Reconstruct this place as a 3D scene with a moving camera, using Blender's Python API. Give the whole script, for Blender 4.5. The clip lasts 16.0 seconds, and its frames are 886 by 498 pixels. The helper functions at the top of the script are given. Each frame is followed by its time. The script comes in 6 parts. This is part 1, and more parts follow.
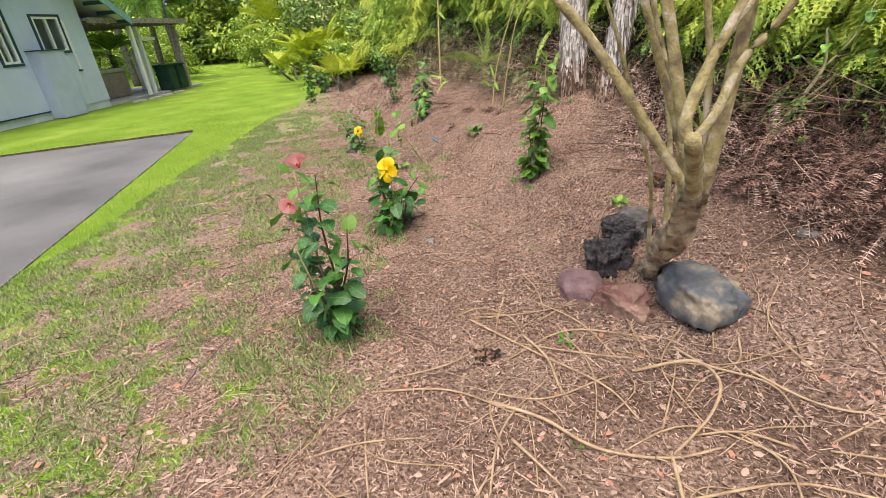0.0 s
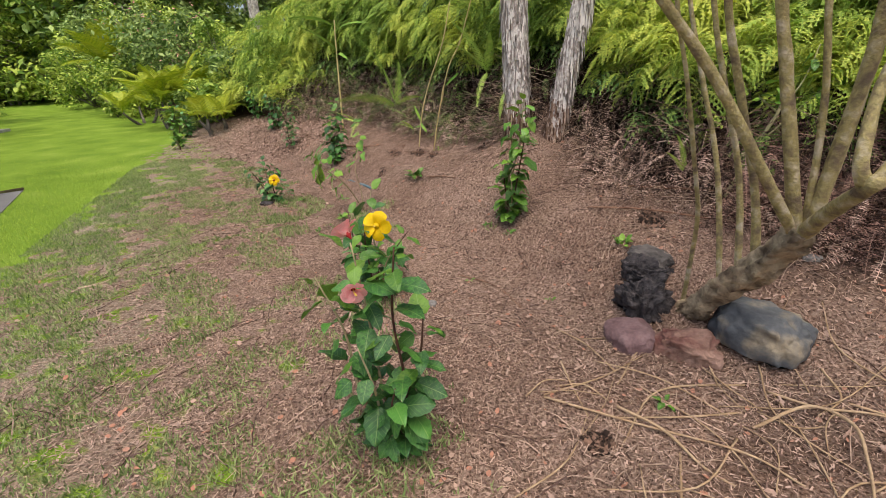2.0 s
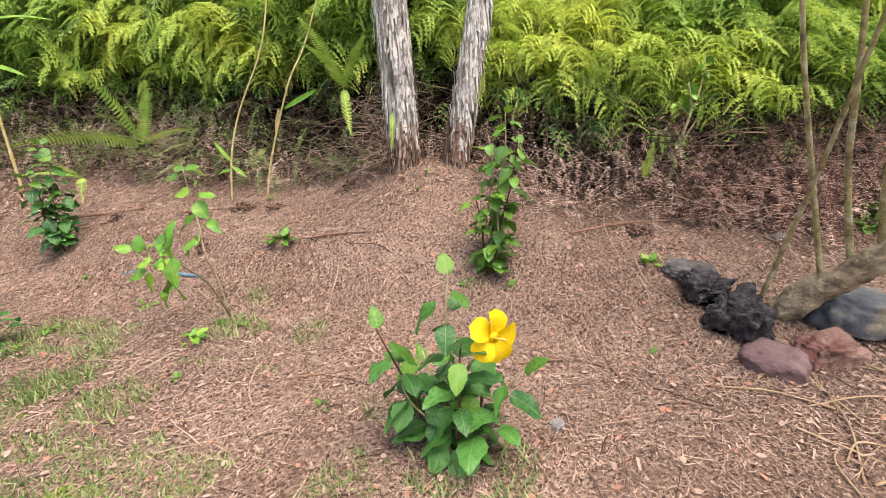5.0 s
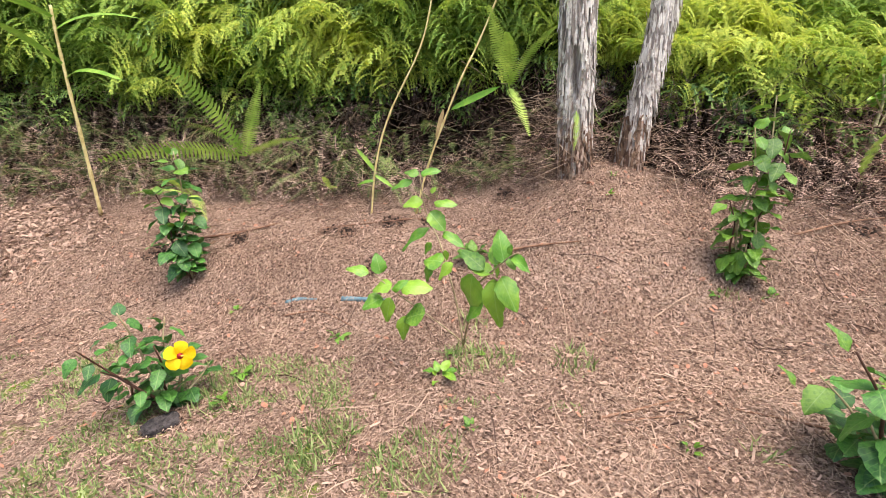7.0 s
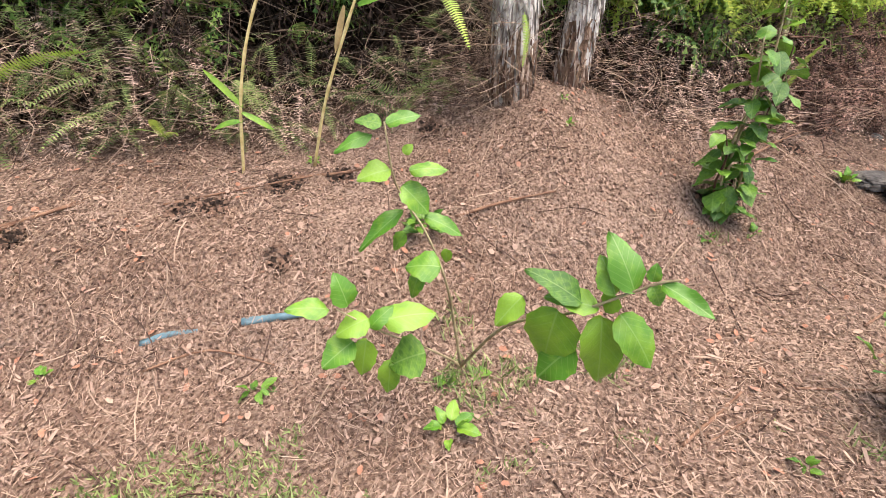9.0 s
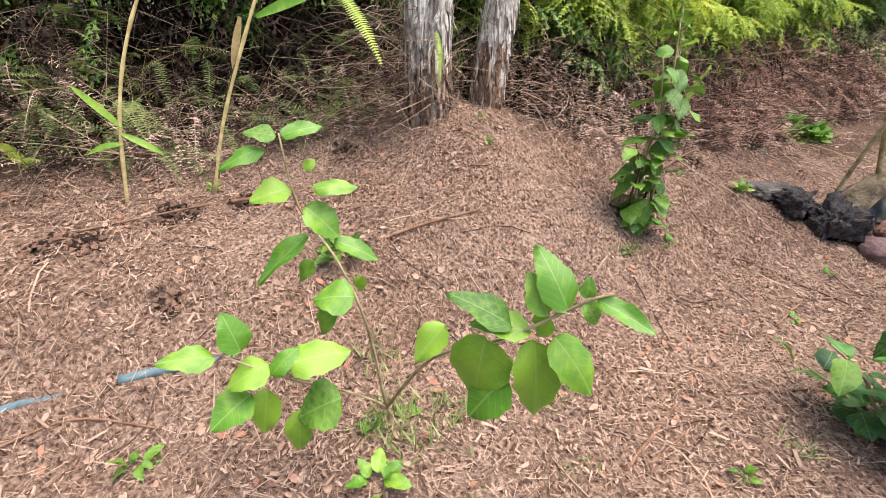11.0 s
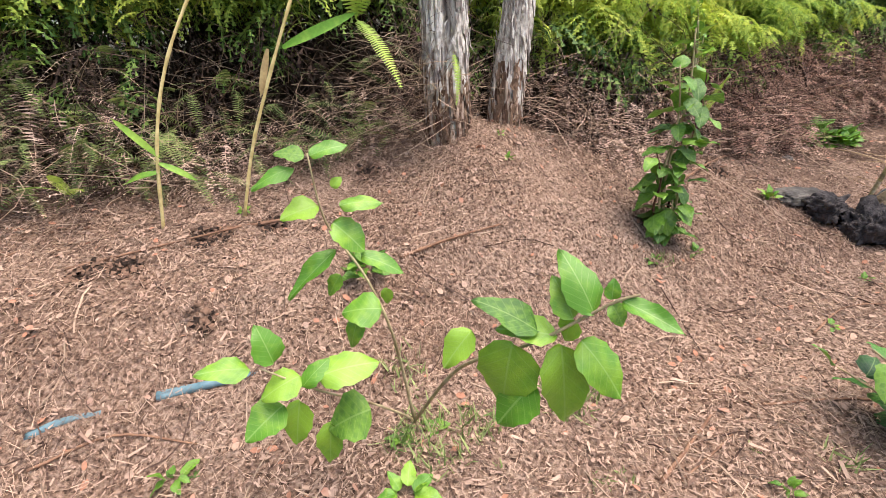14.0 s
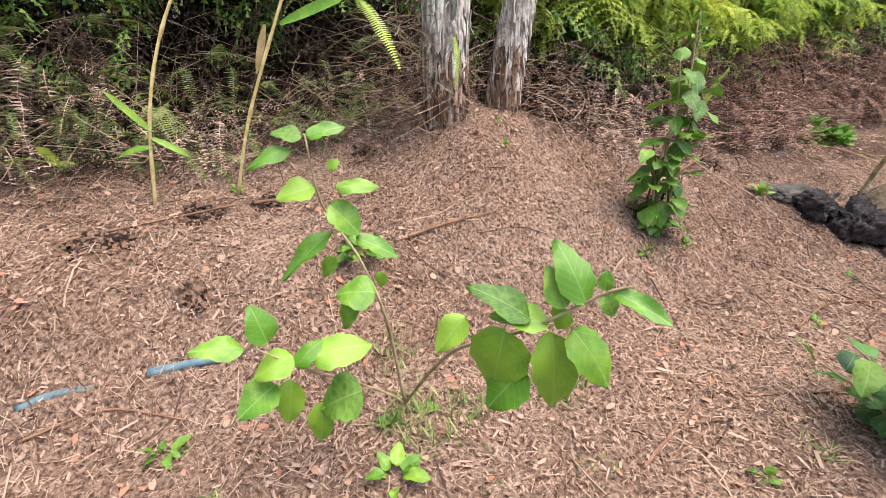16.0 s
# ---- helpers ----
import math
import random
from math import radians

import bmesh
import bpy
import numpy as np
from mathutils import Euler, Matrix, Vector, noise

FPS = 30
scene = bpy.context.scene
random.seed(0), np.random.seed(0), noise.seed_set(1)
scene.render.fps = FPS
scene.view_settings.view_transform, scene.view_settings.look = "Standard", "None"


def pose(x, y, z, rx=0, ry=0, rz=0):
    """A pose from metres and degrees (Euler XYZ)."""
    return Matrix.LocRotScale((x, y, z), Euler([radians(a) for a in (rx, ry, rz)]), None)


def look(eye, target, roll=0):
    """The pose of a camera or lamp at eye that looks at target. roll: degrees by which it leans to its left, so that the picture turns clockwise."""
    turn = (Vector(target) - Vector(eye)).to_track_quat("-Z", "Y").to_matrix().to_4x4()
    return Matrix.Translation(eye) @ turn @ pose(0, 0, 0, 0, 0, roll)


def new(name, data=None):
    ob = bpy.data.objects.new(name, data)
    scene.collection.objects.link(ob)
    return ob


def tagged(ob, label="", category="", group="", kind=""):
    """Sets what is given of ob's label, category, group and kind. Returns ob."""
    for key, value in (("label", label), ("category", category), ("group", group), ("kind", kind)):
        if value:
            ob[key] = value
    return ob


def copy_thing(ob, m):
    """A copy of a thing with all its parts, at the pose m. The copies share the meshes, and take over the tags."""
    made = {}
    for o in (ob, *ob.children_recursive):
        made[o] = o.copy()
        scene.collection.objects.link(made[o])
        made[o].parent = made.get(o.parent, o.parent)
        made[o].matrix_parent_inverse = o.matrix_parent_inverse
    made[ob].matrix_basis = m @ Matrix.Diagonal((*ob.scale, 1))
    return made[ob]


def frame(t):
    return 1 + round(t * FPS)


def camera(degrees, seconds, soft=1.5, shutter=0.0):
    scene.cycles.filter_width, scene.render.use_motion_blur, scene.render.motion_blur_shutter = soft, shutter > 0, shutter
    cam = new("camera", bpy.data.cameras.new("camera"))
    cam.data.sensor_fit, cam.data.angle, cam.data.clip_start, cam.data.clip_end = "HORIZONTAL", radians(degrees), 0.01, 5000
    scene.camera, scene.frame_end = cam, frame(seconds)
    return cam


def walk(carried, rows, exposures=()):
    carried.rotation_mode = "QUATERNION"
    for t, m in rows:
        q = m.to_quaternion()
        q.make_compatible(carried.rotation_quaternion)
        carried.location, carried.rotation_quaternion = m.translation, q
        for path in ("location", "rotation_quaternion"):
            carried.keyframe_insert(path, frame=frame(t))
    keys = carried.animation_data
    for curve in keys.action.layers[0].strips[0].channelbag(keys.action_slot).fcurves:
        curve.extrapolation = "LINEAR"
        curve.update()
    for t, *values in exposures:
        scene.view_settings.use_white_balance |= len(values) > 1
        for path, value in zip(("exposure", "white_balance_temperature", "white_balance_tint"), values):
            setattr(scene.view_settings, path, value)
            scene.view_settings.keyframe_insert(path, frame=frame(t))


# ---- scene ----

# camera
PATH = [
    (0, (4.693, -0.209, 1.634), (3.885, 1.392, 0.747), -4.4),
    (0.5, (4.382, -0.323, 1.586), (3.372, 1.179, 0.737), -4.2),
    (1, (4.13, -0.341, 1.582), (3.171, 1.27, 0.886), -3.8),
    (1.5, (3.815, -0.185, 1.668), (3.093, 1.54, 0.958), -4.5),
    (2, (3.56, -0.023, 1.639), (3.297, 1.805, 0.872), -2.6),
    (2.5, (3.171, 0.265, 1.595), (3.488, 2.094, 0.85), -0.2),
    (3, (2.832, 0.472, 1.578), (3.452, 2.241, 0.88), -2.0),
    (3.2, (2.687, 0.595, 1.566), (3.344, 2.342, 0.846), -1.9),
    (5.3, (1.507, 1.848, 1.526), (2.534, 3.416, 0.829), -2.4),
    (5.5, (1.341, 1.961, 1.517), (2.36, 3.535, 0.822), -2.3),
    (6, (0.97, 2.257, 1.501), (2.007, 3.818, 0.801), -2.3),
    (6.5, (0.715, 2.627, 1.44), (1.773, 4.187, 0.772), -2.5),
    (7, (0.513, 2.998, 1.464), (1.651, 4.511, 0.821), -3.2),
    (7.5, (0.39, 3.304, 1.463), (1.666, 4.716, 0.849), -3.5),
    (8, (0.451, 3.635, 1.413), (1.827, 4.895, 0.691), -3.9),
    (8.5, (0.684, 3.987, 1.44), (2.098, 5.058, 0.516), -3.1),
    (9, (0.782, 4.138, 1.429), (2.261, 5.038, 0.427), -1.3),
    (9.5, (0.867, 4.164, 1.384), (2.413, 4.918, 0.364), -0.2),
    (9.7, (0.891, 4.171, 1.375), (2.457, 4.879, 0.351), 0.1),
    (11.8, (0.924, 4.151, 1.336), (2.611, 4.826, 0.499), -0.8),
    (12, (0.91, 4.15, 1.339), (2.592, 4.846, 0.512), -1.0),
    (12.5, (0.883, 4.154, 1.337), (2.549, 4.898, 0.519), -1.5),
    (13, (0.875, 4.149, 1.334), (2.531, 4.919, 0.517), -1.9),
    (13.5, (0.883, 4.149, 1.33), (2.533, 4.926, 0.509), -2.5),
    (14, (0.887, 4.152, 1.328), (2.55, 4.908, 0.513), -2.7),
    (14.5, (0.919, 4.152, 1.335), (2.599, 4.892, 0.541), -2.7),
    (15, (0.907, 4.154, 1.35), (2.592, 4.892, 0.565), -2.5),
    (15.5, (0.89, 4.155, 1.348), (2.562, 4.888, 0.53), -1.8),
    (16, (0.88, 4.158, 1.334), (2.529, 4.873, 0.456), -0.5),
]
cam = camera(89.0, 16.0, soft=0.55)
walk(cam, [(t, look(eye, target, roll)) for t, eye, target, roll in PATH],
     exposures=[(0.0, 0.97, 6800, 10), (0.5, 1.02, 6800, 10), (1.0, 0.97, 6800, 10), (1.5, 0.37, 6800, 10), (2.0, 0.47, 6800, 10), (2.5, 1.07, 6800, 10), (3.2, 1.09, 6800, 10), (5.5, 1.17, 6800, 10), (7.0, 1.22, 6800, 10), (8.2, 1.10, 6800, 10), (9.5, 1.22, 6800, 10), (16.0, 1.20, 6800, 10)])

# overcast daylight
world = bpy.data.worlds.new("world")
scene.world = world
world.use_nodes = True
wn = world.node_tree.nodes
sky = wn.new("ShaderNodeTexSky")
sky.sky_type, sky.sun_disc = "NISHITA", False
sky.sun_elevation, sky.sun_rotation = radians(72), radians(165)
sky.air_density, sky.dust_density, sky.ozone_density = 1.0, 4.5, 1.0
wn["Background"].inputs["Strength"].default_value = 0.15
world.node_tree.links.new(sky.outputs[0], wn["Background"].inputs["Color"])
sun = new("sun", bpy.data.lights.new("sun", "SUN"))
sun.data.energy, sun.data.angle, sun.data.color = 1.5, radians(50), (1.0, 0.955, 0.9)
sun.matrix_world = look((2.5, -9, 29), (0, 0, 0), 0)
scene.view_settings.exposure = 0.0

# ---------------------------------------------------------------- helpers
rng = np.random.default_rng(7)


def mat(name, c1, c2, scale=8.0, rough=0.8, bump=0.3, detail=6.0, metal=0.0, fine=60.0, island=0.0, obrand=0.0, spec=0.3, trans=0.0, c3=None, veins=False, stretch=None, deep=0.0):
    """Two-scale procedural surface: broad variation c1 to c2, fine grain, bump, and variation per piece."""
    m = bpy.data.materials.new(name)
    m.use_nodes = True
    nt = m.node_tree
    n, l = nt.nodes, nt.links
    bsdf = n["Principled BSDF"]
    tc = n.new("ShaderNodeTexCoord")
    co = tc.outputs["Object"]
    if stretch:
        mp = n.new("ShaderNodeMapping")
        mp.inputs["Scale"].default_value = stretch
        l.new(co, mp.inputs["Vector"])
        co = mp.outputs["Vector"]
    nz = n.new("ShaderNodeTexNoise")
    nz.inputs["Scale"].default_value, nz.inputs["Detail"].default_value = scale, detail
    l.new(co, nz.inputs["Vector"])
    nf = n.new("ShaderNodeTexNoise")
    nf.inputs["Scale"].default_value, nf.inputs["Detail"].default_value = fine, 4.0
    l.new(co, nf.inputs["Vector"])
    ramp = n.new("ShaderNodeValToRGB")
    ramp.color_ramp.elements[0].position, ramp.color_ramp.elements[1].position = 0.32, 0.68
    ramp.color_ramp.elements[0].color, ramp.color_ramp.elements[1].color = (*c1, 1), (*c2, 1)
    if c3:
        e = ramp.color_ramp.elements.new(0.5)
        e.color = (*c3, 1)
    fac = nz.outputs["Fac"]
    for amount, socket in ((island, ("ShaderNodeNewGeometry", "Random Per Island")), (obrand, ("ShaderNodeObjectInfo", "Random"))):
        if amount:
            r = n.new(socket[0])
            ma = n.new("ShaderNodeMath")
            ma.operation = "MULTIPLY_ADD"
            l.new(r.outputs[socket[1]], ma.inputs[0])
            ma.inputs[1].default_value = amount
            sub = n.new("ShaderNodeMath")
            sub.operation = "SUBTRACT"
            l.new(fac, sub.inputs[0])
            sub.inputs[1].default_value = amount / 2
            l.new(sub.outputs[0], ma.inputs[2])
            fac = ma.outputs[0]
    l.new(fac, ramp.inputs["Fac"])
    mix = n.new("ShaderNodeMix")
    mix.data_type, mix.blend_type = "RGBA", "OVERLAY"
    mix.inputs[0].default_value = 0.35
    l.new(ramp.outputs["Color"], mix.inputs[6])
    l.new(nf.outputs["Fac"], mix.inputs[7])
    l.new(mix.outputs[2], bsdf.inputs["Base Color"])
    bsdf.inputs["Roughness"].default_value, bsdf.inputs["Metallic"].default_value = rough, metal
    bsdf.inputs["Specular IOR Level"].default_value = spec
    if bump:
        b = n.new("ShaderNodeBump")
        b.inputs["Strength"].default_value, b.inputs["Distance"].default_value = bump, 0.01
        l.new(nf.outputs["Fac"], b.inputs["Height"])
        l.new(b.outputs["Normal"], bsdf.inputs["Normal"])
        if deep:
            b2 = n.new("ShaderNodeBump")
            b2.inputs["Strength"].default_value, b2.inputs["Distance"].default_value = 1.0, deep
            l.new(nz.outputs["Fac"], b2.inputs["Height"])
            l.new(b2.outputs["Normal"], b.inputs["Normal"])
    if veins:
        sep = n.new("ShaderNodeSeparateXYZ")
        l.new(co, sep.inputs[0])

        def math_node(op, a, b=None):
            q = n.new("ShaderNodeMath")
            q.operation = op
            for k, s in enumerate((a, b)):
                if isinstance(s, (int, float)):
                    q.inputs[k].default_value = s
                elif s is not None:
                    l.new(s, q.inputs[k])
            return q.outputs[0]

        ay = math_node("ABSOLUTE", sep.outputs[1])
        mid = math_node("LESS_THAN", ay, 0.013)
        wave = math_node("SINE", math_node("MULTIPLY", math_node("SUBTRACT", sep.outputs[0], math_node("MULTIPLY", ay, 0.8)), 44.0))
        side = math_node("MULTIPLY", math_node("GREATER_THAN", wave, 0.95), 0.55)
        mix2 = n.new("ShaderNodeMix")
        mix2.data_type, mix2.blend_type = "RGBA", "MIX"
        l.new(math_node("MULTIPLY", math_node("MAXIMUM", mid, side), 0.45), mix2.inputs[0])
        l.new(mix.outputs[2], mix2.inputs[6])
        mix2.inputs[7].default_value = (0.30, 0.45, 0.14, 1)
        l.new(mix2.outputs[2], bsdf.inputs["Base Color"])
    if trans:
        tr = n.new("ShaderNodeBsdfTranslucent")
        l.new(mix.outputs[2], tr.inputs["Color"])
        ms = n.new("ShaderNodeMixShader")
        ms.inputs[0].default_value = trans
        l.new(bsdf.outputs[0], ms.inputs[1])
        l.new(tr.outputs[0], ms.inputs[2])
        l.new(ms.outputs[0], n["Material Output"].inputs["Surface"])
    return m


def arr_mesh(name, verts, faces, material, smooth=True):
    me = bpy.data.meshes.new(name)
    me.from_pydata(np.asarray(verts, float).reshape(-1, 3).tolist() if len(verts) < 60 else verts, [], faces)
    if material:
        me.materials.append(material)
    if smooth:
        me.shade_smooth()
    me.update()
    return me


def piece(name, verts, faces, material, parent=None, label="", smooth=True, m=None):
    ob = new(name, arr_mesh(name, verts, faces, material, smooth))
    if parent:
        ob.parent = parent
    if m is not None:
        ob.matrix_basis = m
    if label:
        ob["label"] = label
    return ob


def part(name, bm, material, parent, label="", smooth=False):
    me = bpy.data.meshes.new(name)
    bm.to_mesh(me)
    bm.free()
    me.materials.append(material)
    if smooth:
        me.shade_smooth()
    ob = new(name, me)
    ob.parent = parent
    if label:
        ob["label"] = label
    return ob


def box_bm(x0, x1, y0, y1, z0, z1, bevel=0.0):
    bm = bmesh.new()
    bmesh.ops.create_cube(bm, size=1.0)
    bmesh.ops.transform(bm, matrix=Matrix.LocRotScale(((x0 + x1) / 2, (y0 + y1) / 2, (z0 + z1) / 2), None, (x1 - x0, y1 - y0, z1 - z0)), verts=bm.verts)
    if bevel:
        bmesh.ops.bevel(bm, geom=bm.edges[:], offset=bevel, segments=2, affect="EDGES")
    return bm


def tube(points, radii, sides=8, rough=0.0, seed=0):
    """Verts and quads of a tapered, slightly lumpy tube along points, closed at the tip."""
    pts = [Vector(p) for p in points]
    r = random.Random(seed)
    verts, faces = [], []
    up = Vector((0.31, 0.2, 0.93))
    for i, p in enumerate(pts):
        d = (pts[min(i + 1, len(pts) - 1)] - pts[max(i - 1, 0)]).normalized()
        a = d.cross(up if abs(d.dot(up)) < 0.95 else Vector((1, 0, 0))).normalized()
        b = d.cross(a)
        for k in range(sides):
            t = 2 * math.pi * k / sides
            q = radii[i] * (1 + rough * (noise.noise(p * 6 + Vector((math.cos(t) * 1.5, math.sin(t) * 1.5, seed))) * 1.2 + r.uniform(-0.3, 0.3)))
            verts.append(tuple(p + (a * math.cos(t) + b * math.sin(t)) * q))
    n = len(pts)
    for i in range(n - 1):
        for k in range(sides):
            k2 = (k + 1) % sides
            faces.append((i * sides + k, i * sides + k2, (i + 1) * sides + k2, (i + 1) * sides + k))
    faces.append(tuple(range((n - 1) * sides, n * sides)))
    faces.append(tuple(reversed(range(sides))))
    return verts, faces


def bend(points, steps=6):
    """Catmull-Rom points through a few control points."""
    p = [Vector(q) for q in points]
    p = [p[0] * 2 - p[1], *p, p[-1] * 2 - p[-2]]
    out = []
    for i in range(1, len(p) - 2):
        for k in range(steps):
            t = k / steps
            out.append(0.5 * (2 * p[i] + (p[i + 1] - p[i - 1]) * t + (2 * p[i - 1] - 5 * p[i] + 4 * p[i + 1] - p[i + 2]) * t * t
                              + (3 * p[i] - p[i - 1] - 3 * p[i + 1] + p[i + 2]) * t ** 3))
    return out + [p[-2]]


def join(chunks):
    """Joins (verts, faces) lists."""
    verts, faces = [], []
    for v, f in chunks:
        o = len(verts)
        verts += list(v)
        faces += [tuple(i + o for i in q) for q in f]
    return verts, faces


def spin(yaw, tilt=None, roll=None):
    """Stack of rotation matrices: roll about own length (x), tilt about y, yaw about z."""
    n = len(yaw)
    tilt = np.zeros(n) if tilt is None else tilt
    roll = np.zeros(n) if roll is None else roll
    cz, sz, cy, sy, cx, sx = np.cos(yaw), np.sin(yaw), np.cos(tilt), np.sin(tilt), np.cos(roll), np.sin(roll)
    o, i = np.zeros(n), np.ones(n)
    rz = np.stack([cz, -sz, o, sz, cz, o, o, o, i], -1).reshape(n, 3, 3)
    ry = np.stack([cy, o, sy, o, i, o, -sy, o, cy], -1).reshape(n, 3, 3)
    rx = np.stack([i, o, o, o, cx, -sx, o, sx, cx], -1).reshape(n, 3, 3)
    return rz @ ry @ rx


def scatter(name, tv, tf, loc, rot, scale, material, smooth=False):
    """One mesh of many placed copies of a small template."""
    tv, tf, loc = np.asarray(tv, float), np.asarray(tf, int), np.asarray(loc, float)
    n = len(loc)
    scale = np.broadcast_to(np.asarray(scale, float).reshape(n, -1), (n, 3))
    v = np.einsum("nij,nkj->nki", rot, tv[None] * scale[:, None]) + loc[:, None]
    f = tf[None] + (np.arange(n) * len(tv))[:, None, None]
    v, f = v.reshape(-1, 3), f.reshape(-1, tf.shape[1])
    me = bpy.data.meshes.new(name)
    me.vertices.add(len(v))
    me.vertices.foreach_set("co", v.ravel())
    me.loops.add(f.size)
    me.loops.foreach_set("vertex_index", f.ravel().astype(np.int32))
    me.polygons.add(len(f))
    me.polygons.foreach_set("loop_start", (np.arange(len(f)) * f.shape[1]).astype(np.int32))
    me.materials.append(material)
    me.update(calc_edges=True)
    if smooth:
        me.shade_smooth()
    return new(name, me)


# ---------------------------------------------------------------- the lie of the land
BANK_S = [-400, 4.6, 5.0, 5.3, 5.55, 6.0, 6.4, 7.5, 9.0, 30.0, 400.0]
BANK_Z = [0, 0, 0.05, 0.2, 0.34, 0.46, 0.54, 0.75, 1.0, 1.6, 2.0]
EDGE_Y = [-40, -3, 0.0, 1.05, 1.9, 3.34, 5.94, 10.25, 13.0, 20.0, 21.5, 30, 45]
EDGE_X = [1.5, 1.2, 0.6, 0.21, -0.05, -0.95, -2.32, -4.6, -5.7, -12.0, -17.0, -20, -34]


def land(x, y):
    x, y = np.asarray(x, float), np.asarray(y, float)
    s, v = (x + y) * 0.7071, (y - x) * 0.7071
    s = s - 0.25 * np.clip(v - 3.3, 0, 1)
    z = np.interp(s, BANK_S, BANK_Z)
    z = z * (1 - 0.4 * np.clip(-v / 2.5, 0, 1))
    q = ((x - 3.84) ** 2 + (y - 5.19) ** 2) * (1 + 0.25 * np.sin(3 * np.arctan2(y - 5.19, x - 3.84)))
    return z + 0.15 * np.exp(-q / 0.2) + 0.17 * np.exp(-q / 0.9)


def lumps(x, y, f):
    """Smooth pseudo-noise over arrays, about -1 to 1."""
    return (np.sin(x * f + 1.3 * np.sin(y * f * 0.7 + 0.5)) + np.sin(y * f * 1.1 + 1.7 * np.sin(x * f * 0.6 + 2.0))
            + np.sin((x + y) * f * 0.8 + 0.9 * np.sin((x - y) * f * 1.3))) / 3


def relief(x, y):
    s = (x + y) * 0.7071
    rough = np.clip((s - 4.3) / 0.8, 0.0, 1.0)
    return rough * (0.022 * lumps(x, y, 4.1) + 0.019 * lumps(x + 3, y, 11.0) + 0.012 * lumps(x, y + 5, 27.0)) + 0.004 * lumps(x, y, 9.0)


# scraped hollows where dark soil shows through the mulch
CLODS = ((1.92, 6.44, 0.07), (2.02, 6.34, 0.08), (1.96, 5.78, 0.05), (2.38, 6.15, 0.1), (1.35, 7.0, 0.08), (0.75, 7.4, 0.09), (2.62, 5.95, 0.07), (4.75, 3.6, 0.1), (3.3, 5.75, 0.07), (4.45, 4.5, 0.12), (4.0, 1.6, 0.07))


def hollows(x, y):
    z = 0.0
    for cx, cy, rad in CLODS:
        q = np.hypot(x - cx, (y - cy) * 1.2) / rad
        z = z - 0.05 * np.exp(-q ** 2) + 0.022 * np.exp(-((q - 1.5) ** 2) / 0.3) * (1 + lumps(x, y, 23.0))
    return z


def ground_z(x, y):
    return land(x, y) + relief(x, y) + hollows(x, y)


def grassy(x, y):
    """1 on the lawn, 0 on the bare mulch."""
    d = np.interp(y, EDGE_Y, EDGE_X) - x
    return d


def grass_clumps(x, y):
    """True where the thin creeping grass covers the mulch."""
    d = -grassy(x, y)
    clump = lumps(x * 1.3, y * 1.3, 5.0) + 0.5 * lumps(x, y, 17.0) + 0.3 * lumps(x, y, 41.0)
    limit = -0.42 + 0.22 * np.clip(d, 0, 2.4) + 0.75 * np.clip(d - 2.4, 0, 2) - 0.35 * np.clip(1.6 - y, 0, 1) * np.clip(3.9 - x, 0, 1)
    near_p = ((x - 3.05) ** 2 + (y - 1.25) ** 2 < 0.25) | ((x - 0.75) ** 2 + (y - 5.1) ** 2 < 0.35)
    return (d > -0.2) & (d < 3.5) & ((clump > limit) | (near_p & (clump > -0.2))) & ((x + y) * 0.7071 < 4.9)


def axis(a, b, step, out):
    mid = np.arange(a, b + step / 2, step)
    grow = step * np.cumsum(1.13 ** np.arange(1, 73))
    grow = grow[grow < out]
    return np.concatenate([a - grow[::-1], mid, b + grow])


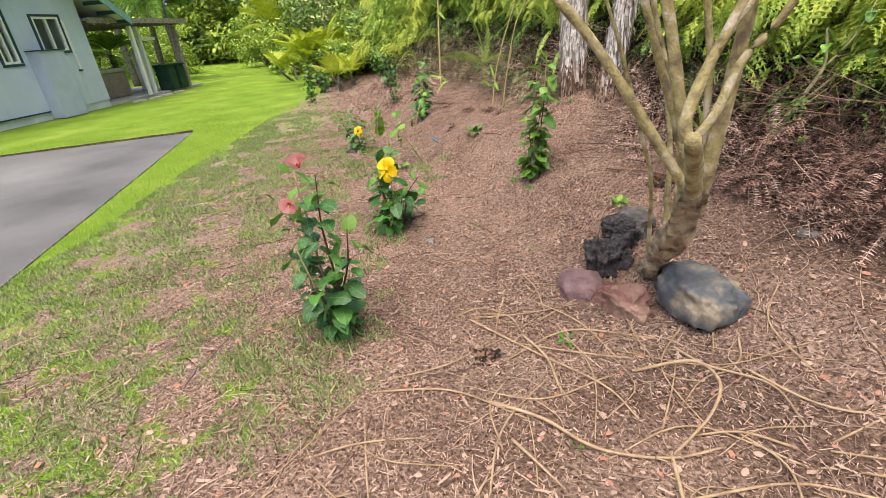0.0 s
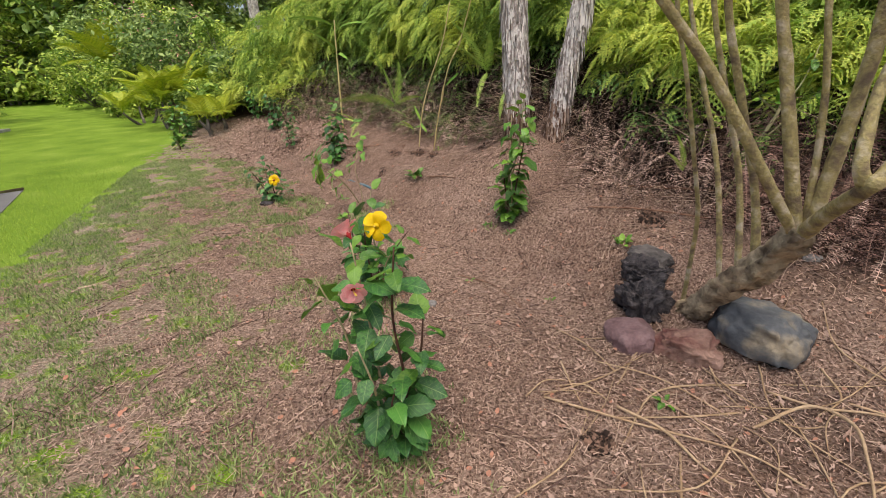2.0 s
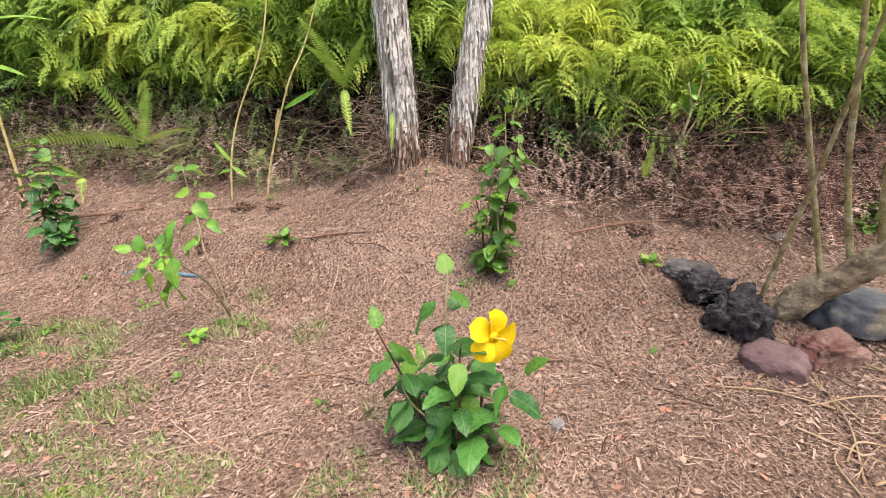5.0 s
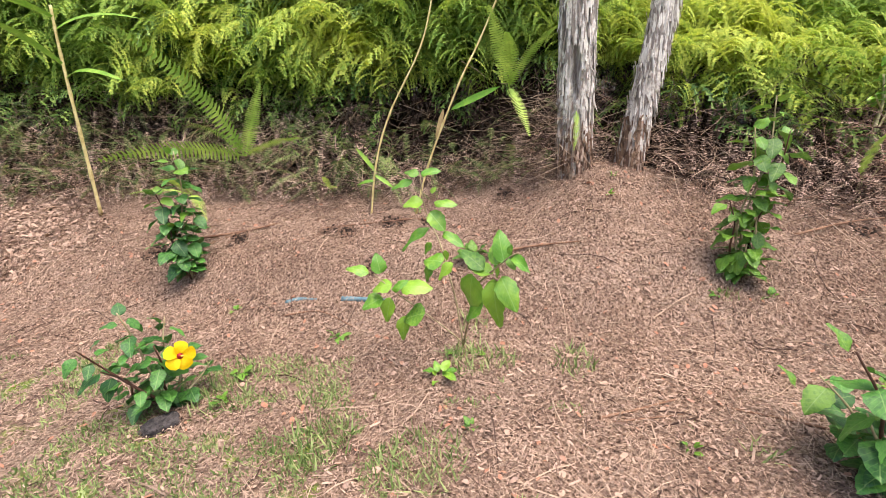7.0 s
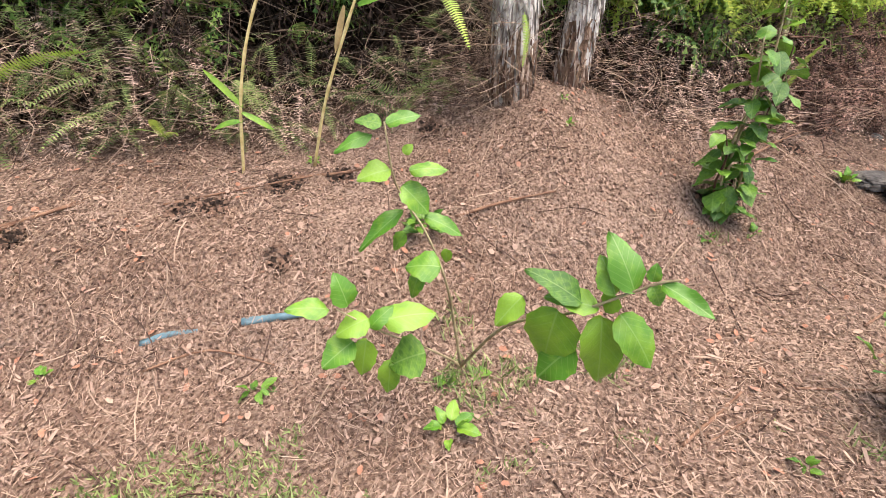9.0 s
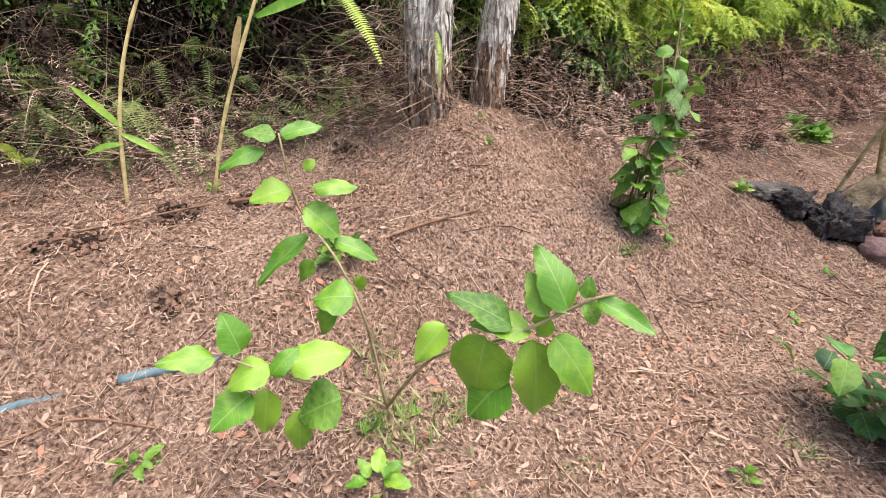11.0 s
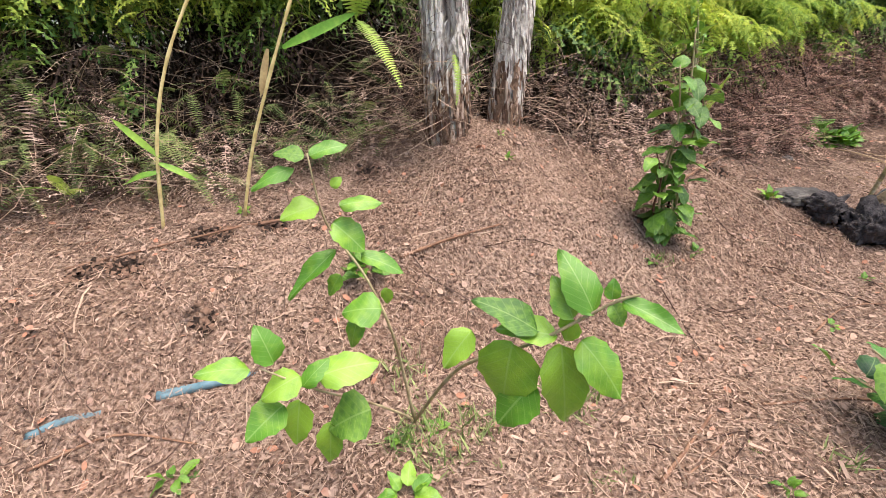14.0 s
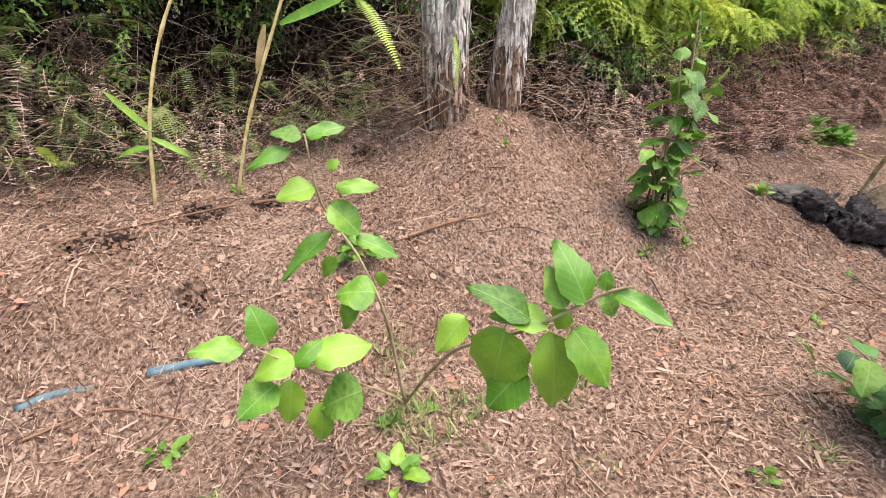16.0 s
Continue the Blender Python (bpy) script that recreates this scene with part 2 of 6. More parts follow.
# ---------------------------------------------------------------- ground
def ground_material():
    m = bpy.data.materials.new("mulch_and_lawn")
    m.use_nodes = True
    n, l = m.node_tree.nodes, m.node_tree.links
    bsdf = n["Principled BSDF"]
    tc = n.new("ShaderNodeTexCoord")
    co = tc.outputs["Object"]

    def nz(scale, detail=5.0, stretch=None):
        t = n.new("ShaderNodeTexNoise")
        t.inputs["Scale"].default_value, t.inputs["Detail"].default_value = scale, detail
        l.new(co, t.inputs["Vector"])
        return t.outputs["Fac"]

    def ramp(fac, stops):
        r = n.new("ShaderNodeValToRGB")
        e = r.color_ramp.elements
        e[0].position, e[1].position = stops[0][0], stops[-1][0]
        e[0].color, e[1].color = (*stops[0][1], 1), (*stops[-1][1], 1)
        for p, c in stops[1:-1]:
            e.new(p).color = (*c, 1)
        l.new(fac, r.inputs["Fac"])
        return r.outputs["Color"]

    def blend(a, b, fac, mode="MIX"):
        x = n.new("ShaderNodeMix")
        x.data_type, x.blend_type = "RGBA", mode
        if isinstance(fac, float):
            x.inputs[0].default_value = fac
        else:
            l.new(fac, x.inputs[0])
        l.new(a, x.inputs[6])
        l.new(b, x.inputs[7])
        return x.outputs[2]

    mulch = ramp(nz(55.0, 8.0), [(0.34, (0.09, 0.056, 0.042)), (0.46, (0.27, 0.176, 0.132)), (0.64, (0.46, 0.33, 0.26))])
    patch = ramp(nz(1.7, 3.0), [(0.35, (0.72, 0.66, 0.62)), (0.65, (1.0, 1.0, 1.0))])
    mulch = blend(mulch, patch, 0.8, "MULTIPLY")
    lawn = ramp(nz(1.1, 6.0), [(0.3, (0.17, 0.28, 0.03)), (0.55, (0.24, 0.37, 0.045)), (0.72, (0.34, 0.44, 0.08))])
    fine = ramp(nz(90.0, 4.0), [(0.3, (0.55, 0.6, 0.5)), (0.7, (1.0, 1.0, 1.0))])
    lawn = blend(lawn, fine, 0.7, "MULTIPLY")
    at = n.new("ShaderNodeAttribute")
    at.attribute_name = "lawn"
    wob = n.new("ShaderNodeMath")
    wob.operation = "MULTIPLY_ADD"
    l.new(nz(5.0, 6.0), wob.inputs[0])
    wob.inputs[1].default_value = 2.2
    wob.inputs[2].default_value = -1.1
    add = n.new("ShaderNodeMath")
    add.operation = "ADD"
    l.new(at.outputs["Fac"], add.inputs[0])
    l.new(wob.outputs[0], add.inputs[1])
    step = n.new("ShaderNodeMapRange")
    step.interpolation_type = "SMOOTHSTEP"
    step.inputs[1].default_value, step.inputs[2].default_value = 0.35, 0.65
    l.new(add.outputs[0], step.inputs[0])
    tr = n.new("ShaderNodeAttribute")
    tr.attribute_name = "clippings"
    thatch = ramp(nz(38.0, 8.0), [(0.32, (0.13, 0.105, 0.07)), (0.5, (0.33, 0.28, 0.2)), (0.68, (0.5, 0.43, 0.33))])
    mulch = blend(mulch, thatch, tr.outputs["Fac"])
    dk = n.new("ShaderNodeAttribute")
    dk.attribute_name = "soil_and_shade"
    # dark soil of the hollows; the same colour paints shade under ferns and shrub
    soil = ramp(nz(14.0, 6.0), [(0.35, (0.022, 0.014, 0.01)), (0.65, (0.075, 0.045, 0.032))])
    mulch = blend(mulch, soil, dk.outputs["Fac"])
    l.new(blend(mulch, lawn, step.outputs[0]), bsdf.inputs["Base Color"])
    bsdf.inputs["Roughness"].default_value = 0.95
    bsdf.inputs["Specular IOR Level"].default_value = 0.1
    b = n.new("ShaderNodeBump")
    b.inputs["Strength"].default_value, b.inputs["Distance"].default_value = 1.0, 0.03
    l.new(nz(70.0, 6.0), b.inputs["Height"])
    l.new(b.outputs["Normal"], bsdf.inputs["Normal"])
    return m


FRONT_V = [-40, -4, -3, -2.5, -2.1, -1.5, -0.5, 0.2, 0.6, 1.2, 2.6, 3.6, 4.7, 6.9, 9.0, 12.0, 40]
FRONT_S = [7.6, 6.6, 6.75, 6.5, 6.2, 6.22, 6.1, 6.15, 6.55, 6.7, 6.6, 6.62, 6.9, 6.9, 6.4, 5.6, 5.0]
gx, gy = axis(-2.5, 8.0, 0.06, 500), axis(-1.5, 10.5, 0.06, 500)
GX, GY = np.meshgrid(gx, gy, indexing="ij")
near = np.exp(-((np.maximum(np.abs(GX - 2.7) - 5.5, 0) + np.maximum(np.abs(GY - 4.5) - 6.2, 0)) / 2.0))
GZ = land(GX, GY) + (relief(GX, GY) + hollows(GX, GY)) * near
ni, nj = GX.shape
idx = np.arange(ni * nj).reshape(ni, nj)
quads = np.stack([idx[:-1, :-1], idx[1:, :-1], idx[1:, 1:], idx[:-1, 1:]], -1).reshape(-1, 4)
me = bpy.data.meshes.new("ground")
me.from_pydata(np.stack([GX, GY, GZ], -1).reshape(-1, 3), [], quads)
d = grassy(GX, GY).ravel()
lawn = np.where(d > 0, 0.5 + np.clip(d / 0.5, 0, 1) * 0.7, 0.46 + np.clip(d / 3.4, -1, 0) * 0.36 - np.clip(-d - 2.6, 0, 1) * 0.5)
lawn = lawn + 0.2 * np.clip(1.6 - GY.ravel(), 0, 1) * np.clip(3.9 - GX.ravel(), 0, 1) * (d < 0)
lawn = lawn - np.clip(((GX + GY).ravel() * 0.7071 - 4.6) * 1.5, 0, 1)
att = me.attributes.new("lawn", "FLOAT", "POINT")
att.data.foreach_set("value", lawn.astype(np.float32))
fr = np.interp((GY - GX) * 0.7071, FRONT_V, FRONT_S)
# shade under the fern bank painted as near-black ground
soil_shade = np.clip(((GX + GY) * 0.7071 - fr - 0.15) / 0.3, 0, 1)
# painted shade below the leaning shrub, then a darker right end of the bank
soil_shade = np.maximum(soil_shade, 0.55 * np.exp(-((GX - 4.9) ** 2 + (GY - 1.6) ** 2) / 1.6) * np.clip(0.6 + lumps(GX, GY, 5.0), 0, 1))
soil_shade = np.maximum(soil_shade, 0.7 * np.clip(((GX + GY) * 0.7071 - 5.3) / 0.6, 0, 1) * np.clip((-1.2 - (GY - GX) * 0.7071) / 0.5, 0, 1) * np.clip(0.75 + 0.4 * lumps(GX, GY, 4.0), 0, 1))
for cx, cy, rad in CLODS:
    q = np.hypot(GX - cx, GY - cy) / rad + 0.45 * lumps(GX, GY, 19.0)
    soil_shade = np.maximum(soil_shade, 0.95 * np.clip(1.5 - q * 1.3, 0, 1))
me.attributes.new("soil_and_shade", "FLOAT", "POINT").data.foreach_set("value", soil_shade.ravel().astype(np.float32))
me.attributes.new("clippings", "FLOAT", "POINT").data.foreach_set("value", (0.85 * np.clip(1.25 + d / 2.2, 0, 1) * np.clip(0.6 + 0.5 * lumps(GX, GY, 3.0).ravel(), 0.2, 1)).astype(np.float32))
me.materials.append(ground_material())
me.shade_smooth()
ground = tagged(new("ground", me), "reddish-brown mulch bank running into a mown green lawn", "ground", kind="structure")

# driveway slab, its corner set into the lawn
drive = [(-4.1, 6.13), (0.26, 0.85), (0.85, -0.1), (2.2, -4.0), (2.2, -12.0), (-13.0, -12.0), (-12.2, -2.3)]
bm = bmesh.new()
face = bm.faces.new([bm.verts.new((x, y, 0.012)) for x, y in drive])
ext = bmesh.ops.extrude_face_region(bm, geom=[face])
bmesh.ops.translate(bm, vec=(0, 0, -0.12), verts=[v for v in ext["geom"] if isinstance(v, bmesh.types.BMVert)])
bmesh.ops.recalc_face_normals(bm, faces=bm.faces)
M_ASPHALT = mat("asphalt", (0.085, 0.083, 0.082), (0.2, 0.195, 0.19), scale=0.55, fine=160, rough=0.85, bump=0.5)
driveway = part("driveway", bm, M_ASPHALT, None)
tagged(driveway, "worn grey asphalt driveway beside the lawn", "driveway", kind="structure")


edge = [(-4.14 + (-12.2 + 4.14) * k / 30 + random.uniform(-0.01, 0.01), 6.17 + (-2.3 - 6.17) * k / 30 + random.uniform(-0.01, 0.01), 0.012) for k in range(31)]
M_EDGE = mat("cut_turf_edge", (0.025, 0.018, 0.01), (0.09, 0.075, 0.03), scale=18, rough=1.0, bump=0.8)
tagged(piece("lawn_edge", *tube(edge, [0.035 * random.uniform(0.7, 1.2) for _ in edge], 8, 0.3), M_EDGE), "dark cut turf edge along the driveway", "lawn edge", kind="structure")


def inside(x, y, poly):
    hit = np.zeros(len(x), bool)
    for (x0, y0), (x1, y1) in zip(poly, poly[1:] + poly[:1]):
        c = (y0 > y) != (y1 > y)
        hit ^= c & (x < (x1 - x0) * (y - y0) / (y1 - y0 + 1e-9) + x0)
    return hit


# ---------------------------------------------------------------- plant materials
M_LEAF = mat("hibiscus_leaf_dark", (0.028, 0.105, 0.025), (0.09, 0.26, 0.045), scale=9, fine=120, rough=0.34, bump=0.25, obrand=0.5, spec=0.5, trans=0.15, veins=True)
M_LEAF_MID = mat("hibiscus_leaf_mid", (0.06, 0.165, 0.02), (0.155, 0.31, 0.035), scale=9, fine=120, rough=0.36, bump=0.25, obrand=0.5, spec=0.5, trans=0.2, veins=True)
M_LEAF_PALE = mat("hibiscus_leaf_pale", (0.095, 0.25, 0.02), (0.22, 0.39, 0.035), scale=3, fine=60, rough=0.36, bump=0.2, obrand=0.55, spec=0.5, trans=0.09, veins=True)
M_STEM = mat("green_brown_stem", (0.24, 0.18, 0.10), (0.44, 0.37, 0.22), scale=20, rough=0.7, bump=0.4)
M_TWIGLET = mat("dark_red_stem", (0.05, 0.022, 0.018), (0.11, 0.05, 0.03), scale=20, rough=0.6, bump=0.3)
M_YELLOW = mat("yellow_petal", (0.85, 0.52, 0.004), (0.95, 0.68, 0.01), scale=14, fine=80, rough=0.55, bump=0.3, trans=0.25)
M_PINK = mat("pink_petal", (0.93, 0.33, 0.33), (0.96, 0.55, 0.52), scale=14, fine=80, rough=0.55, bump=0.3, trans=0.25)
M_EYE = mat("dark_red_throat", (0.22, 0.008, 0.012), (0.4, 0.02, 0.02), scale=30, rough=0.6)
M_PISTIL = mat("yellow_pistil", (0.75, 0.45, 0.05), (0.9, 0.65, 0.15), scale=60, rough=0.6)


def leaf_shape(width=0.72, fold=0.16, droop=0.22, wave=0.03, teeth=0.0):
    """Ovate leaf of length 1 along +x with a short stalk, folded along its midrib and bent down to the tip."""
    steps = (0.0, 0.02, 0.07, 0.15, 0.26, 0.38, 0.51, 0.64, 0.76, 0.86, 0.94, 1.0)
    prof = [(t, 0.5 * max(math.sin(math.pi * t ** 0.7), 0.0) ** 0.72 + (0.03 if t < 0.01 else 0)) for t in steps]
    verts, faces = [], []
    for i, (t, w) in enumerate(prof):
        z = -droop * t * t
        w *= width
        k = (1 + teeth * (-1) ** i)
        for sgn in (-1, -0.5, 0, 0.5, 1):
            verts.append((t, sgn * w * k, z + fold * abs(sgn) * w + wave * math.sin(t * 9 + sgn * 2) * abs(sgn)))
    for i in range(len(prof) - 1):
        for k in range(4):
            a = i * 5 + k
            faces.append((a, a + 1, a + 6, a + 5))
    return verts, faces


LEAF_MESH = {}
for key, material in (("dark", M_LEAF), ("mid", M_LEAF_MID), ("pale", M_LEAF_PALE)):
    for kind, (w, fo, dr) in enumerate(((0.72, 0.14, 0.32), (0.82, -0.12, 0.42), (0.62, 0.26, 0.2))):
        LEAF_MESH[key, kind] = arr_mesh("leaf", *leaf_shape(w, fo, dr, 0.05, 0.055), material)


def add_leaf(parent, key, place, rot, length, width=None, kind=None):
    kind = random.randrange(3) if kind is None else kind
    ob = new("leaf", LEAF_MESH[key, kind])
    ob.parent = parent
    w = 1.0 if width is None else width / length / (0.72, 0.82, 0.62)[kind]
    e = Euler([radians(a) for a in rot])
    ob.matrix_basis = Matrix.LocRotScale(place, e, (length, length * w, length))
    return ob


def petal_shape():
    verts, faces = [], []
    for i in range(6):
        t = i / 5
        w = 0.09 + 0.42 * math.sin(min(t * 1.9, math.pi * 0.62)) * (1 if t < 0.85 else 0.8)
        for k in range(5):
            q = (k - 2) / 2
            verts.append((t * (1 - 0.12 * q * q), q * w, 0.45 * t - 0.5 * t ** 3 + 0.06 * math.sin(q * 5 + i) * t + 0.1 * q * q))
    for i in range(5):
        for k in range(4):
            a = i * 5 + k
            faces.append((a, a + 1, a + 6, a + 5))
    return verts, faces


PETAL = {"yellow": arr_mesh("petal", *petal_shape(), M_YELLOW), "pink": arr_mesh("petal", *petal_shape(), M_PINK)}


def flower(parent, colour, place, facing, size, eye=M_EYE):
    """Five-petalled hibiscus bloom whose throat faces the given way."""
    q = Vector(facing).to_track_quat("Z", "Y")
    head = piece("flower", *tube([(0, 0, -0.2), (0, 0, -0.05), (0, 0, 0.2)], [0.05, 0.09, 0.22], 8), eye, parent, "open " + colour + " hibiscus bloom", m=Matrix.LocRotScale(place, q, (size,) * 3))
    for k in range(5):
        p = new("petal", PETAL[colour])
        p.parent = head
        p.matrix_basis = pose(0, 0, 0, 0, 0, 72 * k) @ pose(0.08, 0, 0, 14, -6 if colour == "yellow" else -42, 0)
    piece("pistil", *tube(bend([(0, 0, 0), (0.02, 0, 0.45), (0.12, 0, 0.85)], 3), [0.03, 0.03, 0.03, 0.03, 0.06, 0.075, 0.05], 6), M_PISTIL, head)


def hibiscus(base, stems, label, key="dark", size=(0.075, 0.11), per_m=34, flowers=(), low=0.12, tip_key=None, group="hibiscus shrubs", spread=0.02):
    """Shrub with upright stems given by their tips (offsets from the base); leaves spiral up each stem."""
    x, y = base
    root = new("hibiscus_shrub")
    root.location = (x, y, float(ground_z(x, y)) - 0.01)
    tagged(root, label, "hibiscus", group)
    for si, tip in enumerate(stems):
        tip = Vector(tip)
        side = Vector((random.uniform(-1, 1), random.uniform(-1, 1), 0)) * 0.04
        line = bend([(0, 0, 0), tip * 0.35 + side + Vector((tip.x, tip.y, 0)) * 0.1, tip * 0.7 - side * 0.5, tip], 5)
        n = len(line)
        piece("stem", *tube(line, [0.009 - 0.006 * i / n for i in range(n)], 6, 0.1, si), M_STEM if si % 2 == 0 else M_TWIGLET, root)
        length = sum((line[i + 1] - line[i]).length for i in range(n - 1))
        count = max(6, int(length * per_m))
        ang = random.uniform(0, 360)
        for k in range(count):
            t = low + (1 - low) * (k + random.uniform(-0.3, 0.3)) / count
            t = min(max(t, 0.02), 0.995)
            i = min(int(t * (n - 1)), n - 2)
            p = line[i].lerp(line[i + 1], t * (n - 1) - i)
            ang += 137.5 + random.uniform(-25, 25)
            ln = random.uniform(*size) * (1.0 if t < 0.8 else 1.05 - (t - 0.8) * 2.0)
            up = -55 if t > 0.93 else random.uniform(-25, 40)
            out = Vector((math.cos(radians(ang)), math.sin(radians(ang)), 0.35)) * (spread + random.uniform(0.0, 0.025))
            add_leaf(root, tip_key if tip_key and t > 0.84 else key, p + out, (random.uniform(-25, 25), up, ang), ln)
    for colour, place, facing, s, *eye in flowers:
        flower(root, colour, Vector(place) - root.location, facing, s, *eye)
    return root


# the shrubs of the bed, in the order of the walk
random.seed(11)
hibiscus((3.1, 1.5), [(-0.12, 0.02, 1.02), (0.06, -0.02, 1.02), (-0.3, 0.05, 0.85), (0.14, 0.05, 0.7), (-0.1, -0.1, 0.62), (0.04, -0.12, 0.45), (-0.05, 0.08, 0.3)],
         "leafy hibiscus shrub with two salmon-pink blooms in the mulch", size=(0.085, 0.145), per_m=26, tip_key="mid", low=0.04,
         flowers=[("pink", (2.95, 1.6, 1.01), (-0.55, 0.35, 0.6), 0.07), ("pink", (3.0, 1.43, 0.87), (0.35, -0.75, -0.25), 0.06)])
hibiscus((2.56, 2.95), [(0.06, 0.1, 0.85), (-0.2, 0.26, 0.6), (0.24, -0.16, 0.45), (0.02, -0.04, 0.6), (-0.14, 0.2, 0.36), (0.12, -0.12, 0.3), (0.08, 0.38, 0.32), (0.3, 0.1, 0.5), (0.12, 0.44, 0.2)],
         "broad-leaved hibiscus shrub with one yellow bloom", size=(0.1, 0.16), per_m=20, tip_key="mid", low=0.06,
         flowers=[("yellow", (2.69, 2.86, 0.6), (-0.15, -1.0, 0.3), 0.1, M_YELLOW)])
hibiscus((0.56, 5.48), [(-0.12, -0.03, 0.6), (-0.3, -0.05, 0.48), (0.06, 0.02, 0.5), (-0.02, -0.06, 0.4), (0.2, 0, 0.18), (-0.25, 0.05, 0.3)],
         "low hibiscus shrub with one red-eyed yellow bloom", size=(0.07, 0.11), per_m=30, low=0.1,
         flowers=[("yellow", (0.63, 5.36, 0.32), (0.1, -0.9, 0.35), 0.068)])
hibiscus((3.62, 3.98), [(0.1, 0.0, 1.12), (0.13, -0.09, 0.92), (0.0, 0.05, 0.95), (-0.07, 0.1, 0.52), (0.02, -0.06, 0.62), (0.05, 0.06, 0.4), (-0.03, -0.02, 0.25)],
         "dark-green hibiscus shrub with toothed leaves on the bank", size=(0.09, 0.145), per_m=23, key="mid", tip_key="pale", low=0.05)
hibiscus((0.93, 6.9), [(0.08, 0.0, 1.0), (-0.1, 0.02, 0.72), (0.12, -0.03, 0.6), (-0.04, 0, 0.45), (0.02, 0.04, 0.3)],
         "tall dark-green hibiscus shrub below the ferns", size=(0.1, 0.15), per_m=36, tip_key="mid", low=0.1)
hibiscus((-0.5, 8.4), [(0.1, 0.03, 0.78), (-0.1, 0.0, 0.6), (0.05, -0.06, 0.5), (-0.2, 0.05, 0.4)],
         "small dark-green hibiscus shrub at the bank's foot", size=(0.08, 0.11), per_m=22)
for bx, by, h in ((-3.9, 9.7, 1.05), (-5.8, 13.3, 0.95), (-5.0, 11.6, 0.7), (-1.6, 10.0, 0.8), (-2.9, 11.6, 0.9)):
    hibiscus((bx, by), [(random.uniform(-.2, .2), random.uniform(-.2, .2), h * random.uniform(0.7, 1)) for _ in range(6)],
             "green hibiscus shrub on the lawn's edge", key="mid" if h > 1 else "dark", size=(0.1, 0.15), per_m=20)

# pale-stemmed sapling before the dead ferns
M_PALESTEM = mat("pale_green_stem", (0.2, 0.2, 0.1), (0.45, 0.42, 0.22), scale=14, rough=0.7, bump=0.4)
sapling = new("sapling")
sapling.location = (5.33, 3.8, float(ground_z(5.33, 3.8)) - 0.02)
tagged(sapling, "thin pale-stemmed sapling with few leaves before the dead ferns", "sapling")
for line, r in (([(0, 0, 0), (0.1, 0.01, 0.26), (0.24, 0.03, 0.6), (0.3, 0.03, 0.78), (0.27, 0.06, 1.0)], 0.017), ([(0.2, 0.02, 0.5), (0.38, 0.0, 0.72), (0.6, -0.04, 0.98)], 0.009),
                ([(0.3, 0.03, 0.76), (0.42, 0.04, 0.95), (0.5, 0.08, 1.2)], 0.008), ([(0.02, -0.02, 0.02), (0.14, -0.04, 0.2), (0.36, -0.1, 0.42)], 0.008), ([(0.28, 0.03, 0.74), (0.15, 0.06, 0.85)], 0.008)):
    pts = bend(line, 5)
    piece("stem", *tube(pts, [r * (1 - 0.5 * i / len(pts)) for i in range(len(pts))], 7, 0.2), M_PALESTEM, sapling)
    for k in range(4):
        add_leaf(sapling, random.choice(("mid", "pale")), pts[-1 - k], (random.uniform(-20, 20), random.uniform(-20, 60), k * 137 + random.uniform(-30, 30)), random.uniform(0.08, 0.14), kind=2)
# pale-leaved young hibiscus with three open branches
LEFT = [
    (1.52, 4.99, 0.61, -31, -32, 149, 0.104, 0.064),
    (1.57, 4.96, 0.6, -48, -81, 112, 0.097, 0.073),
    (1.61, 4.92, 0.54, -25, -2, 151, 0.095, 0.083),
    (1.57, 4.96, 0.46, -22, 12, 162, 0.111, 0.095),
    (1.6, 4.93, 0.46, -26, 67, -180, 0.127, 0.077),
    (1.61, 4.92, 0.5, 34, -49, -40, 0.087, 0.054),
    (1.64, 4.89, 0.52, 26, -17, -53, 0.149, 0.1),
    (1.71, 4.78, 0.38, -22, 5, 132, 0.117, 0.138),
    (1.65, 4.88, 0.35, -26, 72, 179, 0.13, 0.069),
]
MID = [
    (1.87, 4.81, 0.62, -29, -15, 123, 0.103, 0.108),
    (1.83, 4.87, 0.6, -29, 57, 160, 0.092, 0.053),
    (1.88, 4.79, 0.69, -35, 78, 166, 0.054, 0.034),
]
TOP = [
    (1.94, 5.0, 0.85, 34, 41, -73, 0.122, 0.094),
    (1.96, 4.98, 0.9, 35, -14, -59, 0.114, 0.057),
    (1.92, 5.03, 0.91, -33, 1, 148, 0.104, 0.08),
    (1.95, 4.99, 0.96, 52, -53, -57, 0.037, 0.035),
    (1.94, 5.0, 0.76, -31, 28, 148, 0.194, 0.055),
    (1.98, 4.94, 0.73, 28, 12, -78, 0.132, 0.059),
    (1.94, 5.0, 0.67, -34, 44, 146, 0.073, 0.049),
    (1.89, 5.07, 1.03, -35, 2, 152, 0.112, 0.049),
    (1.91, 5.04, 1.06, -39, -22, 130, 0.076, 0.052),
    (1.92, 5.03, 1.06, 40, -22, -53, 0.101, 0.052),
]
